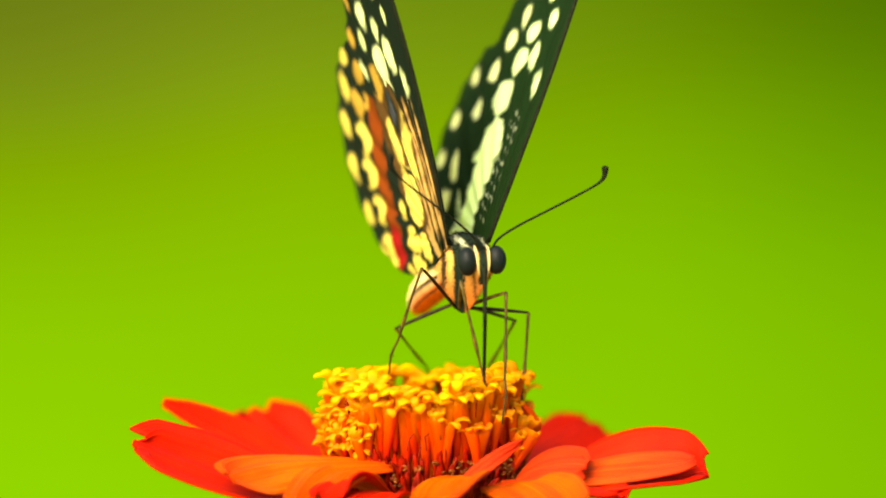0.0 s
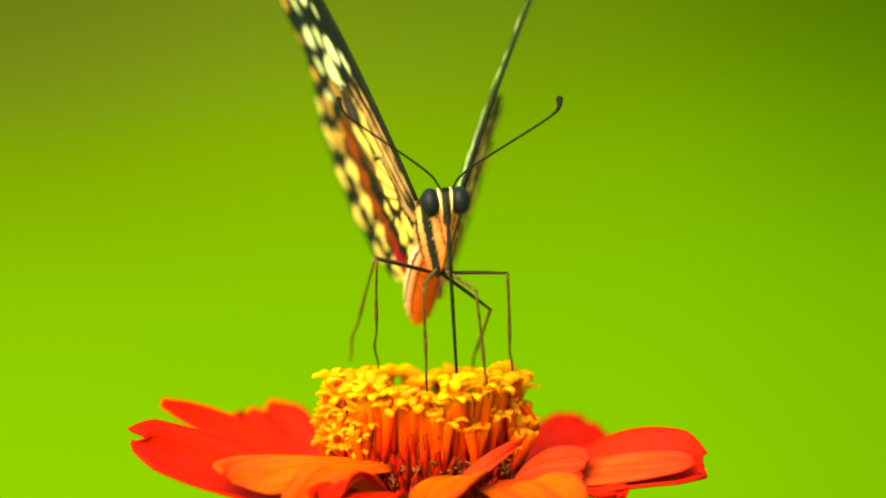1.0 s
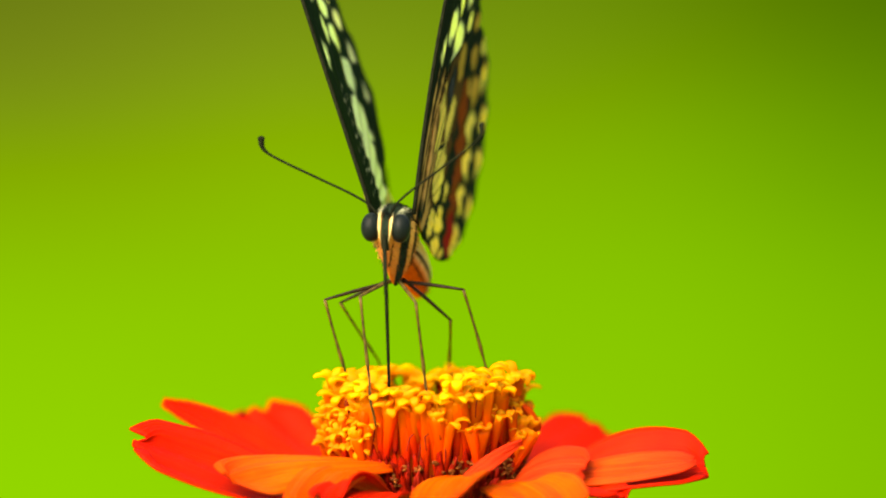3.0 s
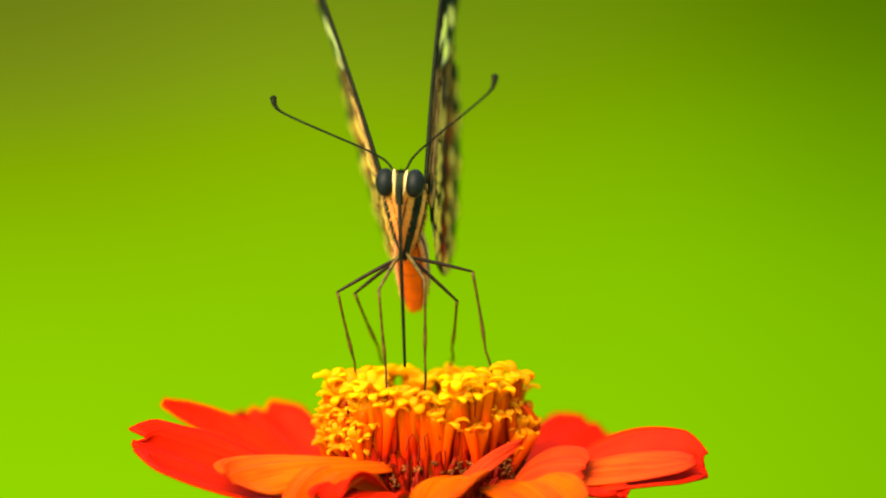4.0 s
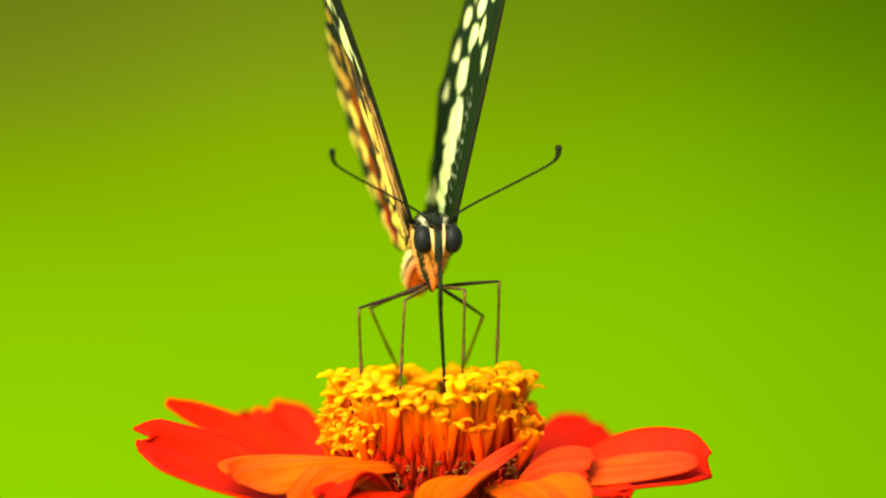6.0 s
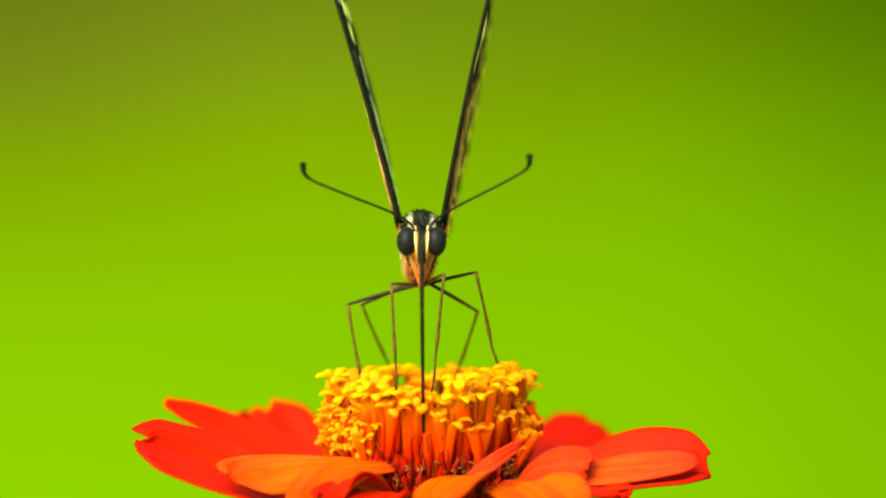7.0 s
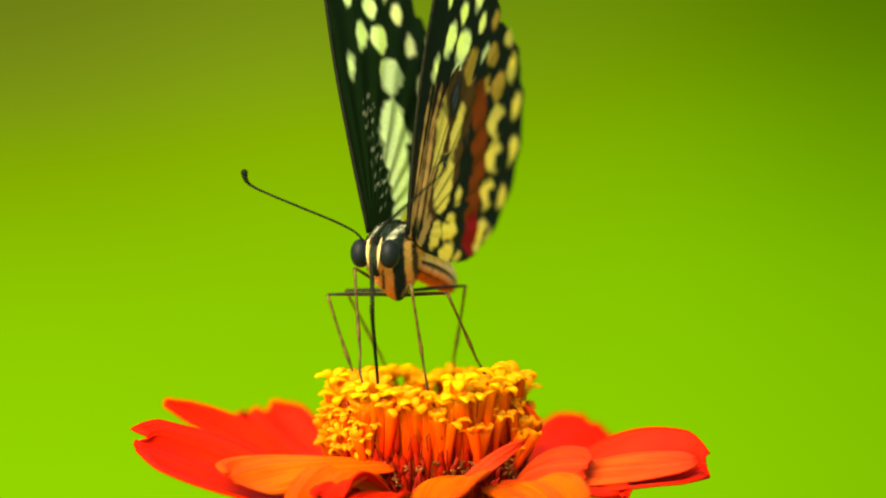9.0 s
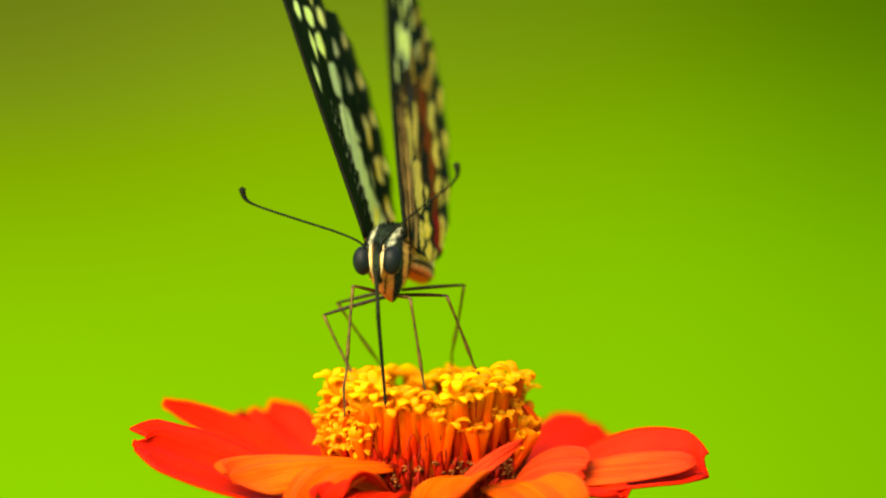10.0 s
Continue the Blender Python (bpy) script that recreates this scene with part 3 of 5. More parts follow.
FORE_UNDER_TAN = [(7.0, -0.2, 6.6, 0.20, 3), (7.4, 0.6, 6.8, 0.24, 7), (7.8, 1.5, 6.4, 0.32, 12), (7.8, 2.6, 6.0, 0.30, 17), (7.4, 3.7, 5.4, 0.38, 22), (6.6, 5.2, 4.6, 0.3, 28), (5.6, 6.6, 3.6, 0.4, 34)]
FORE_UNDER_CREAM_A = [(17.2, 0.8, 1.2, 0.75, 14), (20.0, 4.0, 1.8, 1.1, 16), (19.2, 7.5, 2.0, 1.6, 35), (22.6, 6.5, 1.3, 1.1, 20), (15.7, 6.1, 2.7, 0.7, 35), (24.2, 2.3, 0.95, 0.75, 8), (27.2, 4.8, 1.3, 1.0, 8), (24.2, 10.1, 1.3, 1.0, 15),
                      (21.5, 12.0, 1.2, 1.0, 20), (17.9, 14.0, 1.2, 0.9, 25), (28.0, 9.0, 1.2, 0.9, 10), (32.5, 8.4, 1.1, 0.9, 5), (37.0, 7.6, 1.0, 0.8, 0)]
FORE_UNDER_OCHRE = [(25.6, 13.9, 0.9, 0.8, 30), (21.6, 15.4, 0.9, 0.8, 30), (29.6, 12.6, 0.9, 0.8, 30), (34.0, 11.4, 0.9, 0.8, 30)]
HIND_UPPER_PALE = [(1.0, 7.6, 5.0, 3.0, 30), (6.0, 10.1, 4.6, 3.2, 20), (-1.6, 9.7, 2.6, 2.2, 40), (11.0, 10.8, 3.0, 2.2, 30)]
HIND_UPPER_CREAM = [(7.2, 15.8, 1.8, 1.6, 0), (10.6, 14.9, 1.7, 1.4, 10), (13.6, 14.4, 1.3, 1.1, 20), (2.8, 16.4, 1.6, 1.5, 0), (-1.6, 15.4, 1.4, 1.3, 0), (17.0, 19.0, 0.9, 0.9, 0), (12.2, 20.8, 1.0, 0.9, 0), (7.4, 21.4, 1.0, 0.9, 0), (2.4, 20.6, 1.0, 0.9, 0)]
HIND_UNDER_TAN = [(5.6, 1.2, 5.2, 0.34, 6), (5.4, 2.5, 5.2, 0.42, 8), (0.0, 2.2, 1.6, 0.8, 40)]
HIND_UNDER_YELLOW = [(9.9, 3.6, 3.5, 1.25, 4), (9.7, 7.3, 2.9, 1.0, 18), (4.7, 5.5, 3.2, 2.1, 6), (3.1, 9.5, 1.0, 0.75, 0), (0.0, 8.0, 1.5, 1.7, 0), (-2.8, 8.0, 1.2, 1.6, 0), (-0.6, 4.9, 1.4, 1.4, 0)]
HIND_UNDER_BLACK = [(13.6, 6.2, 2.5, 1.05, 8), (7.0, 9.6, 2.2, 0.5, 0), (7.4, 4.8, 2.2, 0.22, 70), (1.2, 5.6, 0.22, 2.2, 20), (1.7, 8.8, 0.25, 1.6, 20)]
HIND_UNDER_OCHRE_A = [(16.9, 9.2, 1.9, 1.5, 15), (17.9, 14.2, 1.3, 1.4, 0), (14.4, 16.3, 1.6, 1.5, 0), (14.9, 13.6, 1.0, 0.9, 0)]
HIND_UNDER_YELLOW_A = [(19.6, 17.8, 1.0, 1.0, 0), (16.1, 19.2, 1.5, 1.1, 0)]
HIND_UNDER_RUST = [(13.4, 12.0, 1.9, 1.5, 10), (11.0, 12.7, 2.2, 1.7, 0), (8.4, 13.3, 2.2, 1.7, -4), (5.8, 13.6, 2.2, 1.7, -6), (3.4, 13.4, 2.2, 1.7, -10), (1.2, 13.0, 2.0, 1.7, -10)]
HIND_UNDER_YELLOW_B = [(-3.4, 10.6, 0.6, 0.8, 0), (-3.0, 15.6, 0.8, 0.7, 20)]
HIND_UNDER_BLACK_A = [(9.4, 11.1, 0.5, 1.2, 0), (5.6, 11.5, 0.5, 1.2, 0), (1.9, 11.1, 0.4, 1.2, -10), (4.2, 15.2, 0.4, 0.9, 0)]
HIND_UNDER_YELLOW_C = [(10.5, 16.8, 1.9, 1.8, 0), (6.7, 17.2, 1.9, 1.9, 0), (2.7, 16.6, 1.8, 1.7, 10), (-1.4, 16.2, 1.3, 1.3, 20)]
HIND_UNDER_BLACK_B = [(10.1, 18.2, 1.05, 1.35, 0), (6.3, 18.6, 1.05, 1.3, 0), (2.3, 17.9, 0.95, 1.2, 0), (-1.8, 17.2, 0.8, 0.9, 0)]
HIND_UNDER_YELLOW_D = [(12.0, 21.2, 1.5, 1.1, 0), (7.1, 21.7, 1.6, 1.1, 0), (2.0, 20.2, 1.4, 1.0, 0), (-2.6, 17.9, 1.1, 0.8, 0)]
FORE_UPPER = [(PALE, FORE_UPPER_PALE), (CREAM, FORE_UPPER_CREAM), ((0.34, 0.42, 0.26), STREAK)]
FORE_UNDER = [(UMBER, [(6.0, 1.0, 9.5, 3.0, 14)]), (CREAM, FORE_UNDER_CREAM), (TAN, FORE_UNDER_TAN), (CREAM, FORE_UNDER_CREAM_A), (OCHRE, FORE_UNDER_OCHRE)]
HIND_UPPER = [(PALE, HIND_UPPER_PALE), (INK, [(8.0, 13.2, 6.0, 0.9, 25)]), (CREAM, HIND_UPPER_CREAM), (RUST, [(-3.6, 12.3, 1.5, 0.9, 0)])]
HIND_UNDER = [(BROWN, [(9.0, 5.6, 9.0, 4.4, 20)]), (TAN, HIND_UNDER_TAN), (CELL, HIND_UNDER_YELLOW), (INK, HIND_UNDER_BLACK), (BLUE, [(13.8, 6.2, 1.6, 0.45, 8)]), (OCHRE, HIND_UNDER_OCHRE_A), (CELL, HIND_UNDER_YELLOW_A), (RUST, HIND_UNDER_RUST),
              (RED, [(-1.4, 13.5, 2.4, 1.7, -10)]), (CELL, HIND_UNDER_YELLOW_B), (INK, HIND_UNDER_BLACK_A), (CELL, HIND_UNDER_YELLOW_C), (INK, HIND_UNDER_BLACK_B), (CELL, HIND_UNDER_YELLOW_D)]


def wing(name, outline, hinge, upper, under, upper_ground, under_ground, mirror, sag, vein_angles, label, chord=1.0):
    """A thin wing in its own space: u up, v backwards; x points outwards from the body. Two painted faces with a rim."""
    edge = spline(outline, 260, closed=True)
    scallop = 0.25 * np.sin(np.linspace(0, 2 * math.pi, 260, endpoint=False) * 26)
    out = edge - np.array(hinge)
    lens = np.linalg.norm(out, axis=1, keepdims=True)
    edge = edge + out / np.maximum(lens, 1) * scallop[:, None] * np.clip((lens - 14) / 8, 0, 1)
    frac = np.linspace(0, 1, 150)
    uv = np.array(hinge) + frac[:, None, None] * (edge - np.array(hinge))[None]
    u, v = uv[..., 0], uv[..., 1]
    r = np.hypot(u, v)
    th = np.degrees(np.arctan2(v, u))
    x = sag * (u / 40) ** 2 * 4 + 0.10 * np.sin(th * 0.55) * np.clip(r / 12, 0, 1) - 0.15 * np.sin(np.clip(v / 24, 0, 1) * math.pi) * np.clip(u / 10, 0.2, 1)
    half = 0.07 + 0.10 * np.clip(1 - r / 25, 0, 1)
    faces = []
    for sgn in (-1, 1):  # -1 is the upper side, which faces its pair above the back
        p = np.stack([(x + sgn * half) * mirror, v * chord, u], -1)
        faces.append(p)
    cu = painted(u, v, upper_ground, upper)
    cl = veined(painted(u, v, under_ground, under), u, v, UMBER, vein_angles, 0.07)
    pts = np.concatenate([faces[0], faces[1][::-1]], 0)
    cols = np.concatenate([cu, cl[::-1]], 0)
    return grid_mesh(name, pts, WING, butterfly, label, closed=True, colours=cols)


HINGE = (2.2, -1.4, 2.1)
WINGS = {}
for side, mirror in (("a", -1), ("b", 1)):
    fw = wing("forewing", FORE, (4.0, 2.0), FORE_UPPER, FORE_UNDER, GREEN_INK, INK, mirror, 0.35, (), "black forewing with rows of cream spots", 0.89)
    hw = wing("hindwing", HIND, (3.0, 8.0), HIND_UPPER, HIND_UNDER, GREEN_INK, INK, mirror, 0.0, (24, 38, 52, 64, 76), "cream hindwing with black borders and a rusty band")
    bm = bmesh.new()
    lead = spline(FORE[:8], 40)
    tube(bm, [(mirror * (0.35 * (u / 40) ** 2 * 4), v - 0.02, u) for u, v in lead], [0.24 - 0.14 * i / 39 for i in range(40)], 8)
    part("front_vein", bm, BLACK, fw, "thick black front edge of the wing")
    WINGS[side] = (fw, hw)


def loft(name, stations, mat, paint, parent, label="", n=64, per=10, wedge=0.0):
    """A rounded body through oval sections (y, z middle, half width, half height); wedge narrows it towards the belly."""
    st = spline(stations, per * len(stations))
    a = np.linspace(0, 2 * math.pi, n, endpoint=False)
    pts = np.zeros((len(st), n, 3))
    for i, (y, z, rx, rz) in enumerate(st):
        pts[i, :, 0] = max(rx, 0.02) * np.sin(a) * (1 - wedge * ((1 - np.cos(a)) / 2) ** 1.3)
        pts[i, :, 1] = y
        pts[i, :, 2] = z + max(rz, 0.02) * np.cos(a)
    return grid_mesh(name, pts, mat, parent, label, closed=True, colours=paint(pts, a))


def blend(col, k, colour):
    k = np.clip(k, 0, 1)[..., None]
    return col * (1 - k) + np.array(colour) * k


def band(x, mid, half, soft=0.12):
    return (half - np.abs(x - mid)) / soft + 0.5


def thorax_paint(p, a):
    deg = np.degrees(np.broadcast_to(a, p.shape[:2]))
    deg = np.minimum(deg, 360 - deg)  # 0 along the back, 180 along the belly
    y, z = p[..., 1], p[..., 2]
    q = y + 2.82 * np.abs(p[..., 0]) + 0.10 * np.sin(z * 3.1) + 0.06 * np.sin(z * 7 + 1)  # the stripes stand upright beside the face
    col = np.empty(p.shape)
    col[:] = BUFF
    col = blend(col, (-0.5 - z) / 5.0, FLESH)
    col = blend(col, (1.0 - q) / 6 * 0.3, FLESH)
    col = blend(col, band(q, 1.55, 1.65, 0.5), INK)
    col = blend(col, band(q, -2.9, 0.40, 0.35) * (z < -1.2) * (z > -3.6) * 0.8, UMBER)
    col = blend(col, band(q, 5.8, 0.72, 0.5), UMBER)
    col = blend(col, band(q, 8.2, 0.30, 0.4) * 0.6, UMBER)
    col = blend(col, band(deg, 0, 52, 6), INK)
    col = blend(col, band(deg + 2 * np.sin(y * 4), 27, 6, 4), (0.30, 0.34, 0.20))
    return col


def abdomen_paint(p, a):
    deg = np.degrees(np.broadcast_to(a, p.shape[:2]))
    deg = np.minimum(deg, 360 - deg)
    col = np.empty(p.shape)
    col[:] = (0.62, 0.47, 0.19)
    col = blend(col, band(deg, 0, 32, 6), INK)
    col = blend(col, (deg - 108) / 26, FLESH)
    col = blend(col, band(deg, 106, 7, 4), UMBER)
    col = blend(col, band(deg, 140, 4, 4), UMBER)
    seg = np.abs((p[..., 1] / 1.9) % 1 - 0.5)
    return blend(col, (seg - 0.44) / 0.06 * 0.5, UMBER)


def head_paint(p, a):
    col = np.empty(p.shape)
    col[:] = BUFF
    x, z = np.abs(p[..., 0]), p[..., 2]
    col = blend(col, (-0.2 - z) / 1.5 * 0.6, FLESH)
    col = blend(col, band(x, 0.70, 0.14, 0.08) * (z > 0.0), (0.46, 0.42, 0.20))
    col = blend(col, (0.48 - x) / 0.1, INK)
    col = blend(col, band(x, 1.35, 0.30, 0.1) * (p[..., 1] > -5.6) * (z > 0.3), INK)
    return col


thorax = loft("thorax", [(-5.5, -0.8, 0.4, 0.4), (-5.2, -0.7, 1.6, 1.4), (-4.1, -0.6, 2.35, 2.45), (-1.8, -0.75, 2.85, 3.75), (0.8, -1.0, 2.75, 4.15), (3.0, -1.0, 2.2, 3.4), (4.6, -0.9, 1.4, 2.0), (5.2, -0.9, 0.4, 0.5)],
     COAT, thorax_paint, butterfly, "furry thorax with black and orange-cream stripes", wedge=0.82)
abdomen = loft("abdomen", [(3.2, -0.8, 0.5, 0.6), (3.6, -0.8, 1.4, 1.7), (5.4, -1.2, 1.75, 2.0), (8.0, -1.9, 1.85, 2.05), (10.4, -2.8, 1.75, 1.85), (12.2, -3.7, 1.35, 1.5), (13.3, -4.3, 0.8, 0.9), (13.6, -4.5, 0.1, 0.2)],
     COAT, abdomen_paint, butterfly, "cream abdomen with dark lines, orange beneath")
head = loft("head", [(-6.9, -0.1, 0.1, 0.1), (-6.75, -0.1, 0.65, 1.0), (-6.2, -0.15, 1.1, 1.55), (-5.4, -0.25, 1.4, 1.9), (-4.4, -0.4, 1.45, 2.0), (-3.6, -0.6, 0.8, 1.2)],
            COAT, head_paint, butterfly, "black and white striped head with an orange face", wedge=0.55)

for sx in (-1, 1):
    bm = bmesh.new()
    bmesh.ops.create_uvsphere(bm, u_segments=32, v_segments=20, radius=1.0)
    for v in bm.verts:
        v.co = Vector((v.co.x * 1.04 + 1.50 * sx, v.co.y * 1.34 - 5.80, v.co.z * 1.48 + 0.27))
    part("eye", bm, EYE, head, "large round black compound eye")
    bm = bmesh.new()  # the feelers of the mouth, pressed to the face
    tube(bm, [(0.40 * sx, -6.55, -1.3), (0.52 * sx, -6.75, -0.6), (0.60 * sx, -6.86, 0.1), (0.64 * sx, -6.62, 0.9), (0.64 * sx, -6.1, 1.55), (0.62 * sx, -5.3, 1.85)], [0.03, 0.07, 0.10, 0.12, 0.12, 0.05], 8)
    part("palp", bm, FUR_PALE, head, "pale furry mouth feeler")


def fur(name, host, count, length, seed, label, keep, tint=1.0):
    """Short hairs that stand on a body part and take its colours."""
    rng = random.Random(seed)
    me = host.data
    cols = me.color_attributes["colour"].data
    bm = bmesh.new()
    lay = bm.verts.layers.float_color.new("colour")
    faces = [f for f in me.polygons if keep(f.center / MM)]
    for _ in range(count):
        f = rng.choice(faces)
        c = cols[f.vertices[0]].color
        k = rng.uniform(0.75, 1.2) * tint
        b, n = f.center / MM, f.normal
        n = n if n.dot(f.center) > 0 else -n
        h = length * rng.uniform(0.6, 1.3)
        way = (n + Vector((rng.uniform(-0.5, 0.5), rng.uniform(-0.2, 0.9), rng.uniform(-0.6, 0.2)))).normalized()
        jit = Vector((rng.uniform(-0.1, 0.1), rng.uniform(-0.15, 0.15), rng.uniform(-0.1, 0.1)))
        before = len(bm.verts)
        tube(bm, [b + jit - n * 0.1, b + jit + way * h * 0.6, b + jit + way * h + Vector((0, 0.1, -0.12))], [0.032, 0.026, 0.006], 3, False)
        bm.verts.ensure_lookup_table()
        for v in bm.verts[before:]:
            v[lay] = (c[0] * k, c[1] * k, c[2] * k, 1)
    return tagged(part(name, bm, COAT, host, label), kind="stuff")


fur("fur", thorax, 2400, 0.26, 3, "short soft hair", lambda c: c.z > -3.6)
fur("crest", thorax, 500, 0.36, 5, "dark upright hair behind the head", lambda c: c.z > 1.3 and c.y < 0.5, 0.12)
fur("crest", head, 260, 0.38, 4, "dark upright hair on the crown", lambda c: c.z > 1.1, 0.15)
fur("fur", abdomen, 900, 0.2, 6, "fine short hair", lambda c: True)

ANTENNAE = {}
for side, sx in (("a", -1), ("b", 1)):
    bm = bmesh.new()
    line = spline([(0, 0, 0), (1.2, 0, 0.75), (3.5, 0, 1.15), (7.0, 0, 1.4), (10.5, 0, 1.65), (12.6, 0, 1.9), (13.5, 0, 2.35), (14.0, 0, 3.3)], 40)
    rad = [0.125 + 0.28 * max(0.0, (i - 26) / 13) ** 1.5 for i in range(39)] + [0.16]
    tube(bm, [(x * sx, y, z) for x, y, z in line], rad, 8)
    ANTENNAE[side] = part("antenna", bm, BLACK, butterfly, "black feeler with a clubbed, upturned tip")

TONGUE = 6.5
bm = bmesh.new()
tube(bm, [(0, 0, 0.4 - k * 0.7) for k in range(10)] + [(0, 0, -TONGUE)], [0.25 - 0.004 * k for k in range(11)], 8)
proboscis = part("proboscis", bm, BLACK, butterfly, "long thin black sucking tongue")
bm = bmesh.new()
tube(bm, [(0, 0, 0.1 - k * 1.05) for k in range(14)], [0.18, 0.212] + [0.214 - 0.006 * k for k in range(12)], 8)
tongue_tip = part("tongue_tip", bm, BLACK, proboscis, "thinner end of the tongue")

SHIN = 13.5
FEMURS = {"fa": 6.8, "fb": 6.8, "ma": 7.5, "mb": 6.9, "ha": 6.8, "hb": 6.8}
LEGS = {}
for key, mat in (("fa", LEG_CREAM), ("fb", LEG_CREAM), ("ma", LEG), ("mb", LEG), ("ha", LEG), ("hb", LEG)):
    bm = bmesh.new()
    n = 10
    tube(bm, [(0, 0.06 * math.sin(k / n * 3.1), -FEMURS[key] * k / n) for k in range(n + 1)], [0.18 + 0.05 * math.sin(k / n * 3.1) - 0.005 * k for k in range(n + 1)], 8)
    leg = part("leg", bm, mat, butterfly)
    bm = bmesh.new()
    tube(bm, [(0, 0.16 * math.sin(k / 14 * 3.1) + (0.34 if k == 11 else 0.2 if k in (10, 12) else 0), -SHIN * k / 14) for k in range(15)],
         [0.19, 0.16, 0.145, 0.14, 0.14, 0.15, 0.19, 0.22, 0.14, 0.125, 0.125, 0.15, 0.12, 0.11, 0.09], 8)
    for k in (7, 9, 11, 13):  # small spurs
        z = -SHIN * k / 14
        tube(bm, [(0, 0.1, z), (0.24, 0.1, z - 0.35)], [0.05, 0.015], 4)
    shin = part("shin", bm, LEG_PALE, leg, "thin pale brown shin and foot")
    LEGS[key] = (leg, shin)

# ---- what moves ----
# seconds, place of the thorax in millimetres (over the disc), pitch, roll, turn
# rows begin
BODY = [
    (0.0, 3.4, -2.0, 12.4, 9.3, 0.1, 22.6), (0.2, 3.5, -2.0, 12.1, 11.9, -0.1, 23.2), (0.3, 2.9, -2.0, 12.5, 14.9, 1.0, 18.7), (0.5, -0.2, -2.0, 14.2, 39.8, 0.6, 22.2),
    (0.7, 0.4, -1.9, 15.2, 34.4, -0.5, 9.6), (0.8, 0.9, -1.9, 15.7, 34.4, 0.0, 9.2), (1.0, 0.7, -2.0, 16.3, 33.2, 0.7, 12.8), (1.2, 1.1, -1.9, 13.7, 13.2, 0.2, 11.2),
    (1.3, 1.4, -1.9, 13.0, 10.0, -0.3, 12.0), (1.5, 1.0, -1.9, 13.2, 9.1, -0.1, 9.5), (1.6, 0.7, -2.0, 15.6, 33.0, -0.6, 2.0), (1.7, 0.4, -2.0, 16.1, 35.3, -1.1, -5.1),
    (1.8, -0.3, -1.9, 15.7, 31.5, -0.9, -5.3), (2.0, -2.1, -2.0, 15.7, 33.1, 0.3, -10.8), (2.1, -3.2, -2.0, 15.9, 33.0, 0.0, -2.0), (2.2, -2.6, -2.0, 16.2, 31.6, -0.9, -23.1),
    (2.3, -3.9, -2.0, 16.1, 32.8, -0.4, -14.0), (2.5, -2.9, -2.0, 16.9, 29.6, -0.8, -16.9), (2.7, -3.7, -2.0, 15.3, 14.5, 0.7, -13.6), (3.8, -2.3, -2.0, 16.2, 23.5, -1.3, -10.0),
    (4.0, -2.5, -2.0, 18.0, 35.6, -0.4, -6.5), (4.2, -2.2, -2.0, 15.6, 14.6, -1.1, 3.0), (4.3, -1.4, -2.0, 14.9, 11.2, -0.0, -0.7), (4.5, -1.5, -2.0, 13.6, 1.5, 0.0, 0.3),
    (4.7, -1.4, -2.0, 15.6, 27.0, -1.1, 18.3), (4.8, 0.2, -2.0, 15.9, 22.6, -1.3, 8.8), (5.0, 0.4, -1.9, 15.8, 17.8, -0.5, 7.7), (5.2, -0.3, -2.0, 16.6, 26.5, -0.3, 8.6),
    (5.5, 0.8, -2.0, 16.1, 20.6, 0.3, 11.2), (5.7, 0.7, -1.9, 14.4, 8.0, -1.2, 10.9), (6.8, -1.3, -2.0, 15.2, 20.8, -0.2, -5.7), (7.0, -0.9, -2.0, 14.7, 6.5, 0.0, 1.4),
    (7.2, -1.2, -2.0, 14.0, 9.3, -0.1, -2.8), (7.3, -1.7, -2.0, 16.3, 23.7, -2.4, -24.7), (7.4, -2.4, -2.0, 16.6, 25.1, -2.7, -23.7), (7.5, -2.9, -2.0, 16.2, 24.4, -2.2, -22.0),
    (7.6, -2.3, -2.0, 15.4, 15.3, -1.5, -20.3), (7.7, -2.5, -2.0, 14.3, 8.9, -1.9, -18.5), (7.8, -2.6, -2.0, 14.4, 8.7, -2.0, -17.9), (8.0, -2.9, -2.0, 13.8, 0.6, -1.5, -16.5),
    (8.1, -3.3, -2.0, 14.3, -1.3, -0.4, -14.9), (8.2, -2.8, -2.1, 15.6, 21.5, -3.7, -35.8), (8.3, -3.6, -2.1, 15.8, 19.4, -2.8, -33.8), (8.5, -4.0, -2.0, 16.4, 19.0, -2.3, -29.0),
    (8.7, -3.4, -2.1, 16.3, 19.2, -3.4, -28.5), (8.8, -2.7, -2.0, 15.8, 20.2, -3.7, -31.5), (8.9, -3.1, -2.0, 15.0, 12.7, -3.0, -26.2), (9.0, -3.4, -2.0, 13.6, 4.3, -1.2, -24.3),
    (9.1, -3.9, -2.0, 14.4, 5.1, -1.8, -23.6), (9.2, -2.9, -2.0, 15.5, 17.4, -3.0, -27.0), (9.3, -2.3, -2.0, 16.1, 27.6, -2.3, -23.8), (9.5, -2.4, -2.0, 16.0, 25.4, -1.1, -20.3),
    (9.7, -2.7, -2.0, 13.9, 6.6, -1.5, -19.7), (9.8, -2.9, -2.0, 13.2, 3.9, -1.5, -17.8), (10.0, -4.0, -2.0, 13.4, -0.6, -1.4, -14.2),
]
